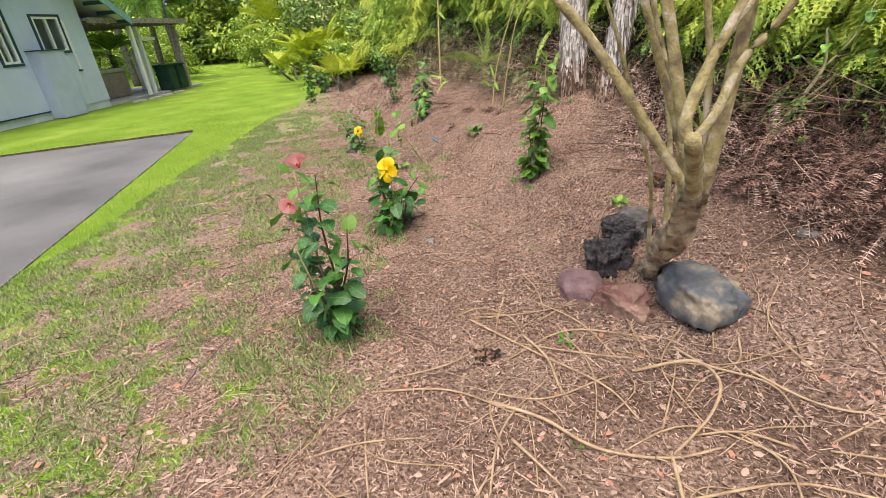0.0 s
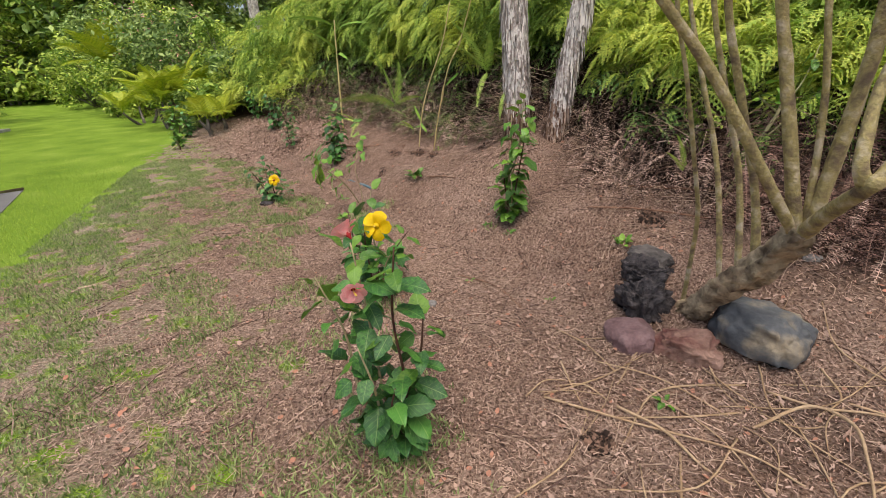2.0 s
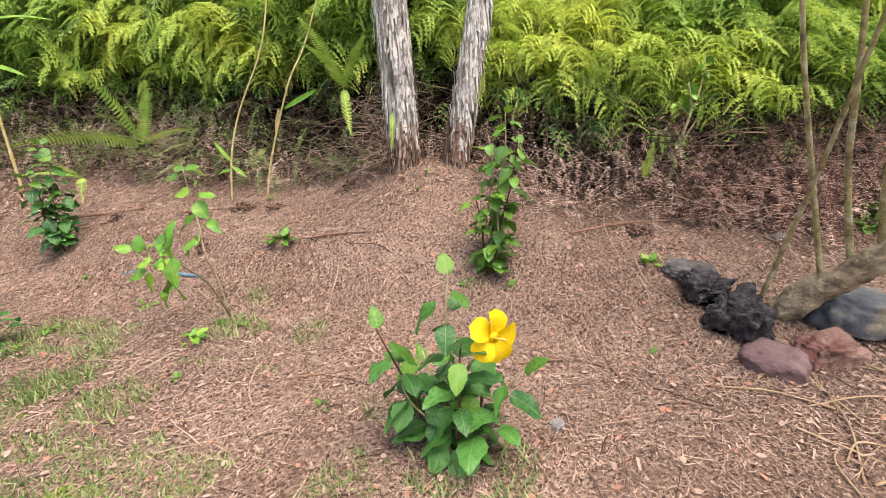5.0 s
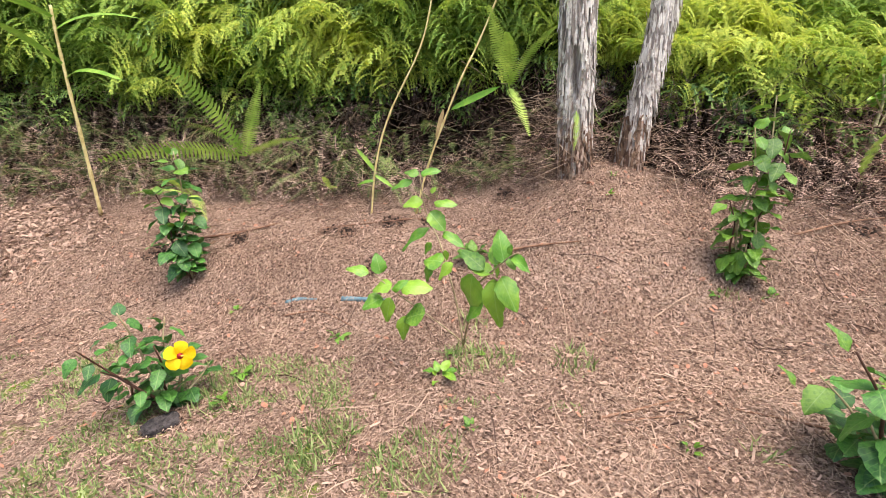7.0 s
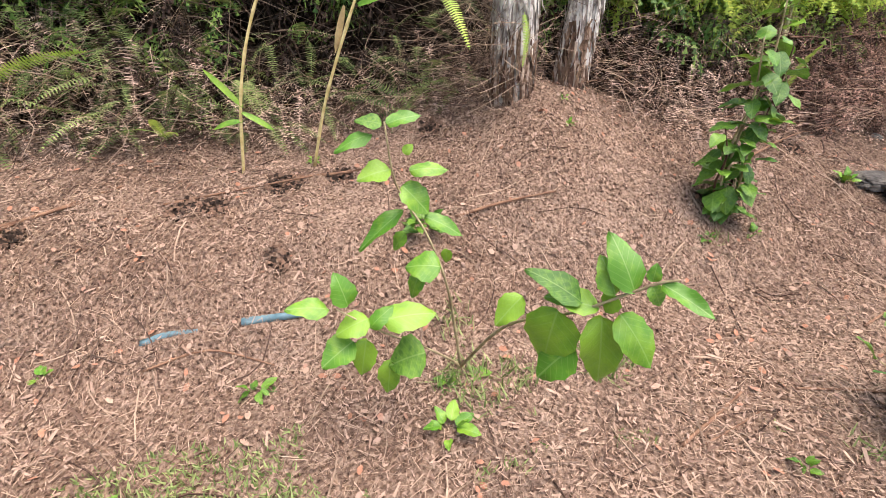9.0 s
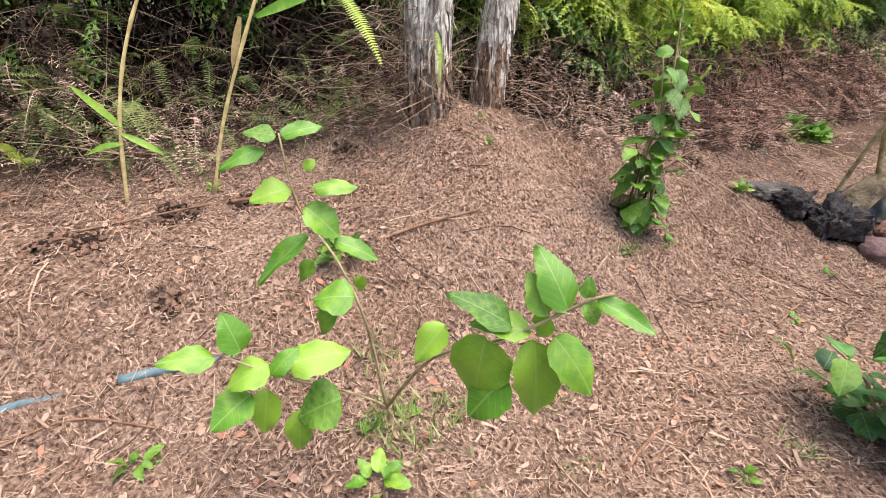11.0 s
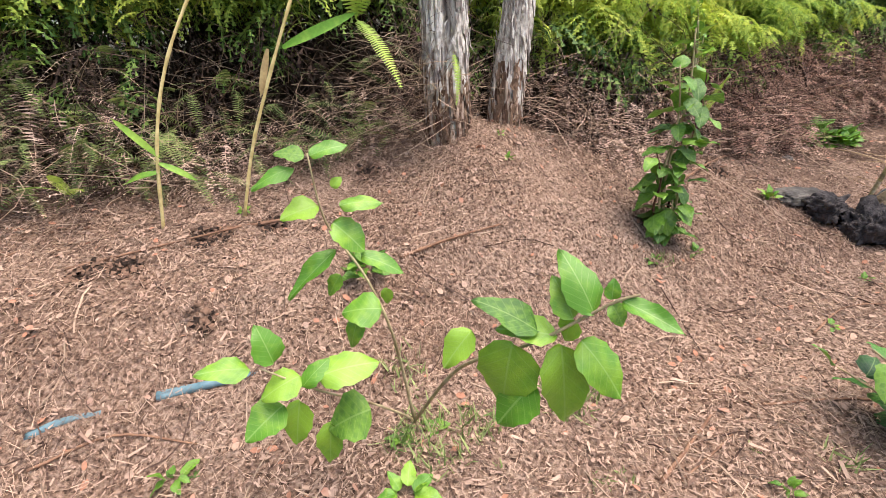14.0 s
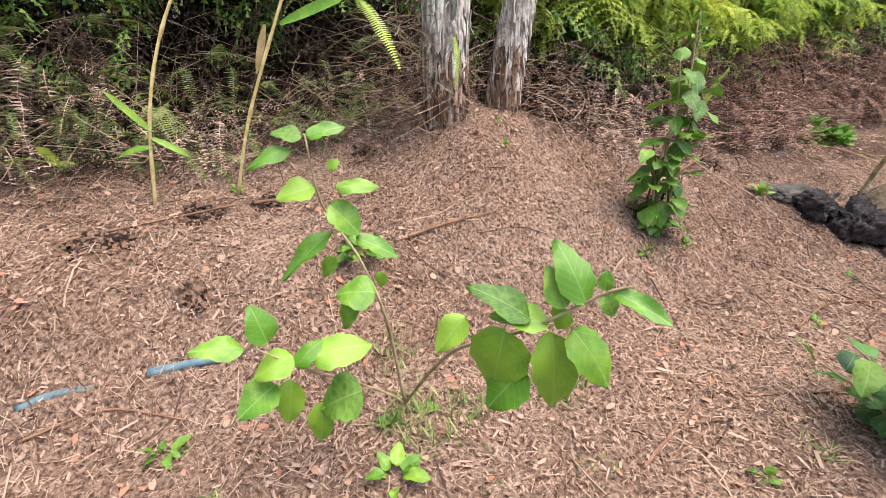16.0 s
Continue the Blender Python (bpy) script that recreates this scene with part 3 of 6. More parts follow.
RIGHT = [
    (1.65, 4.44, 0.77, -24, 38, 143, 0.092, 0.062),
    (1.69, 4.36, 0.73, -24, 72, 157, 0.17, 0.129),
    (1.71, 4.31, 0.62, -25, 43, 127, 0.128, 0.104),
    (1.71, 4.31, 0.76, -33, -38, 107, 0.136, 0.067),
    (1.72, 4.27, 0.75, -27, -12, 106, 0.118, 0.062),
    (1.72, 4.24, 0.8, -45, -68, 80, 0.083, 0.06),
    (1.72, 4.2, 0.82, -45, -66, 81, 0.126, 0.072),
    (1.72, 4.24, 0.8, -35, 66, 125, 0.056, 0.048),
    (1.72, 4.26, 0.73, 20, 73, -141, 0.196, 0.094),
    (1.72, 4.22, 0.75, 25, 33, -110, 0.13, 0.085),
    (1.72, 4.17, 0.85, 31, 46, -110, 0.047, 0.039),
    (1.72, 4.15, 0.86, 27, 4, -113, 0.109, 0.041),
    (1.72, 4.17, 0.86, 0, -86, 1, 0.039, 0.029),
]
pale = new("hibiscus_shrub")
BX, BY = 1.97, 4.79
pale.location = (BX, BY, float(ground_z(BX, BY)) - 0.01)
tagged(pale, "open young hibiscus with large pale-green leaves", "hibiscus", "hibiscus shrubs")
for leaves in (LEFT, MID, TOP, RIGHT):
    for x, y, z, rx, ry, rz, length, width in leaves:
        add_leaf(pale, "pale" if random.random() < 0.85 else "mid", Vector((x, y, z)) - pale.location, (rx, ry, rz), length * 1.1, width * 1.12)
for line, r in (([(1.97, 4.79, 0.0), (1.97, 4.79, 0.09), (1.84, 4.87, 0.26), (1.66, 4.91, 0.45), (1.54, 4.98, 0.6)], 0.006),
                ([(1.97, 4.79, 0.09), (1.88, 4.6, 0.42), (1.78, 4.46, 0.6), (1.72, 4.32, 0.72), (1.72, 4.17, 0.85), (1.72, 4.12, 0.88)], 0.0065),
                ([(1.97, 4.79, 0.09), (1.95, 4.81, 0.35), (1.91, 4.82, 0.55), (1.92, 4.9, 0.71), (1.92, 5.01, 0.86), (1.91, 5.03, 1.07)], 0.0065)):
    pts = [p - pale.location for p in bend(line, 4)]
    piece("branch", *tube(pts, [r * (1 - 0.6 * i / len(pts)) for i in range(len(pts))], 6, 0.15), M_STEM, pale)
for p in ((1.93, 4.83, 0.02), (2.02, 4.74, 0.02)):
    for k in range(7):
        add_leaf(pale, "mid", Vector(p) - pale.location, (0, -30, k * 57 + random.uniform(-20, 20)), random.uniform(0.04, 0.07))


# ---------------------------------------------------------------- weeds and small seedlings
def weed(x, y, r, key="pale", n=9):
    root = new("weed")
    root.location = (x, y, float(ground_z(x, y)))
    tagged(root, "low green weed seedling in the mulch", "weed", "weeds")
    for k in range(n):
        a = k * 137.5 + random.uniform(-50, 50)
        h = random.uniform(0.1, 1.0) * r
        add_leaf(root, key, (0.3 * r * math.cos(radians(a)), 0.3 * r * math.sin(radians(a)), h * 0.5), (random.uniform(-20, 20), random.uniform(-70, 15), a), r * random.uniform(0.35, 1.0), kind=2)


random.seed(3)
for x, y, r, key, n in ((1.72, 4.70, 0.1, "pale", 9), (1.49, 5.46, 0.075, "mid", 8), (1.07, 6.23, 0.06, "pale", 7), (3.42, 4.02, 0.05, "mid", 8),
                        (3.61, 3.79, 0.06, "mid", 9), (4.47, 3.31, 0.09, "pale", 12), (4.37, 1.88, 0.06, "mid", 9), (2.5, 5.3, 0.13, "mid", 16),
                        (6.45, 2.52, 0.18, "mid", 44), (6.6, 2.37, 0.17, "mid", 40), (6.32, 2.65, 0.16, "mid", 36), (6.55, 2.64, 0.19, "mid", 44), (6.37, 2.39, 0.14, "pale", 30), (2.68, 6.2, 0.06, "pale", 8), (3.75, 5.0, 0.05, "pale", 7),
                        (3.55, 4.9, 0.05, "pale", 6), (0.9, 5.5, 0.07, "mid", 9), (0.75, 5.3, 0.06, "mid", 8), (1.6, 4.3, 0.05, "mid", 6),
                        (3.9, 2.9, 0.05, "mid", 6), (2.2, 3.6, 0.05, "mid", 6), (4.55, 1.2, 0.04, "mid", 6), (3.3, 3.2, 0.04, "pale", 6)):
    weed(x, y, r, key, n)


# ---------------------------------------------------------------- canes
M_CANE = mat("straw_cane", (0.5, 0.38, 0.16), (0.72, 0.6, 0.3), scale=18, rough=0.5, bump=0.2)
M_BLADE = mat("cane_blade", (0.12, 0.28, 0.03), (0.26, 0.42, 0.06), scale=12, rough=0.45, bump=0.2, obrand=0.4, trans=0.2)
M_DRYBLADE = mat("dry_blade", (0.38, 0.27, 0.13), (0.55, 0.42, 0.22), scale=12, rough=0.7, bump=0.3)


def blade(length, width, droop):
    verts, faces = [], []
    for i in range(8):
        t = i / 7
        w = width * (math.sin(math.pi * min(t * 0.95 + 0.05, 1)) ** 0.6) * 0.5 + 0.001
        for sgn in (-1, 0, 1):
            verts.append((t * length * (1 - 0.25 * droop * t), sgn * w, 0.12 * abs(sgn) * width - droop * length * t * t))
    for i in range(7):
        for k in range(2):
            a = i * 3 + k
            faces.append((a, a + 1, a + 4, a + 3))
    return verts, faces


def cane(points, blades, r=0.009):
    root = new("cane")
    root.location = points[0]
    tagged(root, "straw-coloured jointed cane with a few long blades", "cane", "canes")
    line = [p - Vector(points[0]) for p in bend(points, 8)]
    rad = [r * (1 - 0.35 * i / len(line)) * (1.25 if i % 4 == 0 else 1.0) for i in range(len(line))]
    piece("stalk", *tube(line, rad, 8), M_CANE, root)
    for p, yaw, tilt, ln, wd, dr, dry, roll in blades:
        piece("blade", *blade(ln, wd, dr), M_DRYBLADE if dry else M_BLADE, root, m=Matrix.Translation(Vector(p) - Vector(points[0])) @ pose(0, 0, 0, roll, -tilt, yaw))


cane([(2.34, 6.46, 0.46), (2.42, 6.41, 0.95), (2.55, 6.33, 1.35), (2.78, 6.15, 1.85), (2.9, 6.08, 2.3)],
     [((2.41, 6.41, 0.88), 140, 55, 0.26, 0.035, 0.05, False, -60), ((2.4, 6.42, 0.85), -60, -25, 0.2, 0.035, 0.25, False, 40), ((2.4, 6.42, 0.8), 150, 10, 0.17, 0.035, 0.5, False, -40)])
cane([(2.61, 6.14, 0.52), (2.7, 6.03, 0.95), (2.88, 5.82, 1.55), (3.04, 5.75, 1.85), (3.2, 5.6, 2.3)],
     [((2.84, 5.87, 1.36), -62, 22, 0.42, 0.055, 0.06, False, 65), ((2.8, 5.93, 1.36), 120, -70, 0.24, 0.035, 0.05, True, 60)])
cane([(0.47, 8.62, 0.5), (0.5, 8.62, 1.3), (0.53, 8.62, 2.0), (0.56, 8.6, 2.4)],
     [((0.53, 8.62, 1.9), 200, 50, 0.7, 0.07, 0.3, False, 30), ((0.53, 8.62, 1.8), -70, 20, 0.7, 0.06, 0.5, False, 30), ((0.55, 8.6, 2.3), -160, 30, 0.8, 0.08, 0.4, False, 30), ((0.55, 8.6, 2.2), -20, 35, 0.7, 0.07, 0.5, False, 30)], 0.016)
# ---------------------------------------------------------------- rocks round the leaning shrub
def rock(name, place, size, yaw, material, label, seed, rough=0.12, pits=0.0, flat=0.25, level=5):
    bm = bmesh.new()
    bmesh.ops.create_icosphere(bm, subdivisions=level, radius=1.0)
    off = Vector((seed * 3.7, seed * 1.3, seed * 2.1))
    for v in bm.verts:
        c = v.co.copy()
        k = 1 + rough * (1.4 * noise.noise(c * 1.3 + off) + 0.7 * noise.noise(c * 3.1 + off) + 0.35 * noise.noise(c * 7.0 + off)) + pits * noise.turbulence(c * 3.5 + off, 4, True) - pits * 0.5
        c = Vector([math.copysign(abs(q) ** 0.72, q) for q in c]) * k
        if c.z < -flat:
            c.z = -flat
        v.co = Vector((c.x * size[0], c.y * size[1], c.z * size[2]))
    ob = part(name, bm, material, None, smooth=True)
    ob.matrix_basis = pose(place[0], place[1], min(place[2], float(ground_z(place[0], place[1])) + flat * size[2] - 0.015 * min(1, size[2] / 0.1)), 0, 0, yaw)
    return tagged(ob, label, "rock", "rocks round the leaning shrub")


M_LAVA = mat("black_lava", (0.02, 0.018, 0.02), (0.10, 0.085, 0.085), scale=22, fine=70, rough=0.9, bump=1.0, deep=0.06)
M_PURPLE = mat("purple_stone", (0.13, 0.075, 0.075), (0.22, 0.14, 0.14), scale=10, fine=60, rough=0.9, bump=0.5)
M_RED = mat("red_cinder", (0.11, 0.035, 0.03), (0.33, 0.21, 0.16), scale=7, fine=60, rough=0.9, bump=0.7, deep=0.04)
M_GREY = mat("grey_blue_boulder", (0.05, 0.055, 0.065), (0.36, 0.29, 0.19), scale=4.5, fine=50, rough=0.6, bump=0.4, c3=(0.10, 0.105, 0.11))
M_SLAB = mat("grey_slab", (0.045, 0.04, 0.038), (0.17, 0.15, 0.135), scale=9, fine=60, rough=0.9, bump=0.6, deep=0.03)
M_SMALL = mat("grey_pebble", (0.14, 0.13, 0.12), (0.3, 0.28, 0.26), scale=30, rough=0.9, bump=0.4)
rock("lava_rock", (4.47, 2.72, 0.18), (0.12, 0.14, 0.15), 20, M_LAVA, "craggy black lava rock", 1, 0.45, 0.35)
rock("lava_rock", (4.56, 2.98, 0.24), (0.13, 0.12, 0.1), 60, M_LAVA, "craggy black lava rock", 2, 0.45, 0.3)
rock("stone", (4.6, 3.12, 0.3), (0.18, 0.1, 0.065), 118, M_SLAB, "flat grey slab beside the lava rocks", 9, 0.18, 0.08)
rock("stone", (4.34, 2.45, 0.13), (0.14, 0.15, 0.1), 10, M_PURPLE, "flat purplish stone by the shrub", 3, 0.1, 0.05)
rock("stone", (4.62, 2.3, 0.12), (0.165, 0.12, 0.125), -35, M_RED, "jagged reddish cinder stone", 4, 0.2, 0.15)
rock("boulder", (5.02, 2.33, 0.13), (0.225, 0.18, 0.19), -55, M_GREY, "smooth grey-blue boulder with tan lichen", 5, 0.15, 0.06)
rock("stone", (0.48, 5.33, 0.02), (0.09, 0.06, 0.04), 10, M_LAVA, "flat grey stone by the yellow hibiscus", 6)
rock("stone", (3.05, 2.82, 0.025), (0.035, 0.03, 0.03), 0, M_SMALL, "small whitish stone in the mulch", 7)
rock("stone", (5.6, 3.0, float(ground_z(5.6, 3.0))), (0.06, 0.04, 0.03), 0, M_SMALL, "small whitish stone in the mulch", 8)

# ---------------------------------------------------------------- leaning multi-stemmed shrub
M_BARK = mat("mossy_bark", (0.17, 0.125, 0.08), (0.5, 0.42, 0.3), scale=16, fine=90, rough=0.9, bump=0.8, c3=(0.34, 0.28, 0.12))
M_OLDBARK = mat("old_bark", (0.09, 0.062, 0.04), (0.55, 0.43, 0.28), scale=11, fine=60, rough=0.95, bump=1.0, deep=0.04)
shrub = new("shrub_tree")
shrub.location = (4.74, 2.57, float(ground_z(4.74, 2.57)) - 0.05)
tagged(shrub, "leaning multi-stemmed shrub with mossy bare stems", "shrub")


def limb(points, r0, r1, name="stem", material=M_BARK, sides=10, rough=0.18, steps=6):
    pts = [p - shrub.location for p in bend(points, steps)]
    n = len(pts) - 1
    return piece(name, *tube(pts, [(0.8 if name == "trunk" else 0.55) * (r0 + (r1 - r0) * (i / n) ** 0.8) for i in range(n + 1)], sides, rough, len(points)), material, shrub)


limb([(4.71, 2.7, 0.02), (4.77, 2.52, 0.26), (4.83, 2.3, 0.52), (4.86, 2.12, 0.74), (4.87, 2.0, 0.9)], 0.105, 0.072, "trunk", M_OLDBARK, 26, 0.45, 12)
limb([(4.87, 2.08, 0.8), (4.84, 1.86, 1.02), (4.8, 1.62, 1.21)], 0.07, 0.05, "arm")
limb([(4.79, 1.66, 1.19), (4.77, 1.68, 1.28), (4.84, 1.79, 1.5), (4.96, 1.88, 1.72), (5.1, 1.95, 1.95), (5.3, 2.0, 2.8)], 0.046, 0.024)
limb([(4.83, 1.78, 1.48), (4.92, 1.86, 1.72), (5.0, 1.95, 2.05), (5.1, 2.05, 2.9)], 0.034, 0.02)
limb([(4.8, 1.64, 1.19), (4.86, 1.66, 1.3), (4.91, 1.7, 1.46), (5.03, 1.72, 1.66), (5.25, 1.75, 2.3)], 0.036, 0.018)
limb([(4.73, 2.74, 0.06), (4.68, 2.62, 0.7), (4.6, 2.55, 1.0), (4.44, 2.44, 1.5), (4.3, 2.35, 1.9), (4.1, 2.2, 2.7)], 0.026, 0.016)
limb([(4.8, 2.46, 0.34), (4.74, 2.62, 1.0), (4.61, 2.71, 1.5), (4.5, 2.76, 1.9), (4.3, 2.85, 2.8)], 0.03, 0.018)
limb([(4.83, 2.36, 0.46), (4.79, 2.48, 1.0), (4.63, 2.5, 1.5), (4.52, 2.52, 1.9), (4.35, 2.55, 2.8)], 0.034, 0.018)
limb([(4.85, 2.26, 0.58), (4.79, 2.32, 1.0), (4.61, 2.3, 1.5), (4.48, 2.28, 1.9), (4.3, 2.2, 2.8)], 0.042, 0.026)
limb([(4.86, 2.04, 0.84), (4.4, 1.98, 1.5), (4.04, 1.89, 1.9), (3.3, 1.75, 2.7)], 0.046, 0.028)
limb([(4.86, 2.04, 0.84), (4.69, 2.07, 1.5), (4.58, 2.07, 1.9), (4.4, 2.07, 2.8)], 0.055, 0.03)
limb([(4.88, 2.03, 0.86), (4.84, 2.05, 1.4), (4.74, 2.05, 1.9), (4.66, 2.0, 2.6)], 0.03, 0.018)
limb([(4.89, 2.03, 0.84), (4.93, 2.01, 1.5), (4.92, 2.0, 1.9), (4.9, 1.95, 2.9)], 0.062, 0.034)

M_STRAP = mat("strap_leaf", (0.22, 0.34, 0.02), (0.42, 0.48, 0.05), scale=6, rough=0.5, bump=0.2, obrand=0.4, trans=0.2)
for x, y, z, yaw, ln in ((4.16, 1.93, 2.32, 40, 0.42), (4.22, 1.9, 2.3, 10, 0.36), (3.95, 1.98, 2.35, 100, 0.34), (4.4, 1.5, 2.35, -30, 0.4), (3.75, 1.9, 2.45, 160, 0.4)):
    piece("strap_leaf", *blade(ln, 0.03, 0.1), M_STRAP, shrub, "yellow-green hanging strap leaf", m=Matrix.Translation(Vector((x, y, z)) - shrub.location) @ pose(0, 0, 0, 0, 72, yaw))

# ---------------------------------------------------------------- twin-trunked paperbark tree
M_PAPER = mat("peeling_grey_bark", (0.24, 0.19, 0.17), (0.84, 0.79, 0.74), scale=24, fine=120, detail=10, rough=0.95, bump=1.0, c3=(0.6, 0.54, 0.5), stretch=(1.5, 1.5, 0.4), deep=0.06)
M_BARKBASE = mat("brown_inner_bark", (0.08, 0.045, 0.03), (0.36, 0.23, 0.16), scale=24, fine=120, rough=0.95, bump=1.0, stretch=(1.5, 1.5, 0.4), deep=0.05)


def bark_trunk(points, r0, r1, seed, slot=None):
    """Trunk whose bark hangs in long vertical strips: fluted, ridged surface."""
    pts = bend(points, 24)
    n = len(pts) - 1
    sides = 56
    verts, faces = [], []
    for i, p in enumerate(pts):
        t = i / n
        dd = (pts[min(i + 1, n)] - pts[max(i - 1, 0)]).normalized()
        a = dd.cross(Vector((0, 1, 0.1))).normalized()
        b = dd.cross(a)
        for k in range(sides):
            th = 2 * math.pi * k / sides
            c = Vector((math.cos(th) * 2.2, math.sin(th) * 2.2, p.z * 1.1 + seed))
            ridge = 0.10 * noise.noise(c * 1.7) + 0.14 * noise.noise(Vector((c.x * 3, c.y * 3, c.z * 1.4))) + 0.09 * noise.noise(Vector((c.x * 6, c.y * 6, c.z * 4)))
            q = (r0 + (r1 - r0) * min(t * 1.4, 1)) * (1 + ridge) * (1 + 0.7 * max(0, 0.1 - t) / 0.1)
            out = a * math.cos(th) + b * math.sin(th)
            if slot:
                off = (math.atan2(out.y, out.x) - slot[0] + math.pi) % (2 * math.pi) - math.pi
                q *= 1 - 0.75 * math.exp(-(off / 0.2) ** 2) * max(0.0, 1 - ((p.z - slot[1]) / slot[2]) ** 2) ** 0.5
            verts.append(tuple(p + out * q))
    for i in range(n):
        for k in range(sides):
            k2 = (k + 1) % sides
            faces.append((i * sides + k, i * sides + k2, (i + 1) * sides + k2, (i + 1) * sides + k))
    return verts, faces


paper = new("paperbark_tree")
paper.location = (3.85, 5.3, 0.5)
tagged(paper, "twin-trunked tree with peeling grey bark on a mulch mound", "tree")
org = Vector(paper.location)
for pts, r0, r1, seed in (([(3.74, 5.37, 0.45), (3.71, 5.36, 1.0), (3.66, 5.33, 2.1), (3.62, 5.3, 4.5), (3.6, 5.3, 8.5)], 0.138, 0.12, 2.0),
                          ([(4.03, 5.12, 0.5), (4.12, 5.09, 1.0), (4.24, 5.02, 1.7), (4.3, 4.98, 2.2), (4.4, 4.95, 4.5), (4.5, 4.9, 8.0)], 0.1, 0.08, 9.0)):
    v, f = bark_trunk(pts, r0, r1, seed, (radians(-147), 1.62, 0.27) if seed == 2.0 else None)
    piece("trunk", [tuple(Vector(q) - org) for q in v], f, M_PAPER, paper)
# loose strips of bark
random.seed(5)
for k in range(240):
    right = k % 2
    z = random.uniform(0.85, 2.6) if k % 3 else random.uniform(0.8, 1.25)
    c = Vector((3.74, 5.37, 0)).lerp(Vector((3.66, 5.33, 0)), (z - 0.5) / 1.6) if not right else Vector((4.08, 5.1, 0)).lerp(Vector((4.3, 4.98, 0)), min((z - 0.9) / 1.3, 1.2))
    a = random.uniform(0, 2 * math.pi)
    r = 0.148 if not right else 0.108
    h, w = random.uniform(0.05, 0.24), random.uniform(0.008, 0.028)
    v = []
    for i in range(4):
        t = i / 3
        rr = r + 0.004 + 0.03 * abs(t - 0.4) ** 2 * 3 * random.uniform(0.5, 1)
        for s in (-1, 1):
            th = a + s * (w / r / 2) * (1.0, 0.8, 1.1, 0.25)[i] + 0.1 * math.sin(k + i)
            v.append((c.x + rr * math.cos(th) - org.x, c.y + rr * math.sin(th) - org.y, z - h * t - org.z))
    piece("bark_strip", v, [(0, 1, 3, 2), (2, 3, 5, 4), (4, 5, 7, 6)], M_PAPER if z > 1.25 else M_BARKBASE, paper)


# scaly plates of bark, thick over both trunks
M_FLAKE = mat("bark_flake", (0.3, 0.25, 0.225), (0.8, 0.745, 0.7), scale=30, fine=150, rough=0.95, bump=0.6, island=0.7, c3=(0.56, 0.505, 0.47))
M_FLAKE_LOW = mat("red_brown_bark_flake", (0.1, 0.055, 0.038), (0.55, 0.42, 0.34), scale=30, fine=150, rough=0.95, bump=0.6, island=0.9, c3=(0.3, 0.19, 0.14))
for right in (0, 1):
    for low in (0, 1):
        fv, ff = [], []
        for k in range(420 if low else 1100):
            z = random.uniform(0.55, 1.25) if low else random.uniform(1.1, 3.2)
            c = Vector((3.735, 5.368, 0)).lerp(Vector((3.66, 5.33, 0)), (z - 0.5) / 1.6) if not right else Vector((4.03, 5.12, 0)).lerp(Vector((4.3, 4.98, 0)), min((z - 0.5) / 1.7, 1.05))
            a = random.uniform(0, 2 * math.pi)
            if not right and abs((a - radians(213) + math.pi) % (2 * math.pi) - math.pi) < 0.3 and abs(z - 1.6) < 0.3:
                continue
            r = (0.142 - 0.013 * min((z - 0.5) / 2, 1)) if not right else (0.104 - 0.013 * min((z - 0.5) / 2, 1))
            h, w = random.uniform(0.06, 0.24), random.uniform(0.008, 0.028)
            o, lift = len(fv), random.uniform(0.003, 0.011)
            for i in range(3):
                rr = r + (-0.006, 0.005, lift)[i] + random.uniform(-0.002, 0.002)
                for sgn in (-1, 0, 1):
                    th = a + sgn * w / r / 2 * (0.7, 1.1, 0.75)[i] + random.uniform(-0.04, 0.04)
                    e = rr + (0.003 if sgn == 0 else 0)
                    fv.append((c.x + e * math.cos(th) - org.x, c.y + e * math.sin(th) - org.y, z - h * (i / 2 + random.uniform(-0.1, 0.1)) - org.z))
            for i in range(2):
                for j in range(2):
                    q = o + i * 3 + j
                    ff.append((q, q + 1, q + 4, q + 3))
        piece("bark_flakes", fv, ff, M_FLAKE_LOW if low else M_FLAKE, paper, smooth=False)["kind"] = "stuff"


# ---------------------------------------------------------------- house beyond the driveway
M_SIDING = mat("blue_grey_siding", (0.53, 0.59, 0.74), (0.59, 0.65, 0.8), scale=1.5, fine=140, rough=0.7, bump=0.25)
M_BASE = mat("pale_skirting", (0.52, 0.57, 0.6), (0.66, 0.69, 0.7), scale=3, rough=0.8)
M_TRIM = mat("dark_teal_trim", (0.02, 0.05, 0.06), (0.035, 0.075, 0.085), scale=5, rough=0.5)
# siding colour darkened: the closet's shade is in the paint
M_CLOSET = mat("shaded_closet_siding", (0.4, 0.46, 0.58), (0.46, 0.52, 0.64), scale=3, rough=0.7)
M_FASCIA = mat("green_fascia", (0.16, 0.32, 0.30), (0.22, 0.40, 0.37), scale=5, rough=0.5)
M_WHITE = mat("white_paint", (0.72, 0.73, 0.72), (0.82, 0.82, 0.81), scale=6, rough=0.5)
M_SOFFIT = mat("pale_soffit", (0.55, 0.6, 0.58), (0.64, 0.68, 0.66), scale=4, rough=0.7)
M_ROOF = mat("green_metal_roof", (0.02, 0.055, 0.045), (0.04, 0.085, 0.07), scale=3, rough=0.4)
M_CURTAIN = mat("pale_curtain", (0.42, 0.44, 0.43), (0.62, 0.64, 0.62), scale=9, rough=0.9)
M_ROOM = mat("dark_room", (0.03, 0.028, 0.026), (0.06, 0.055, 0.05), scale=4, rough=0.9)
M_GLASS = bpy.data.materials.new("window_glass")
M_GLASS.use_nodes = True
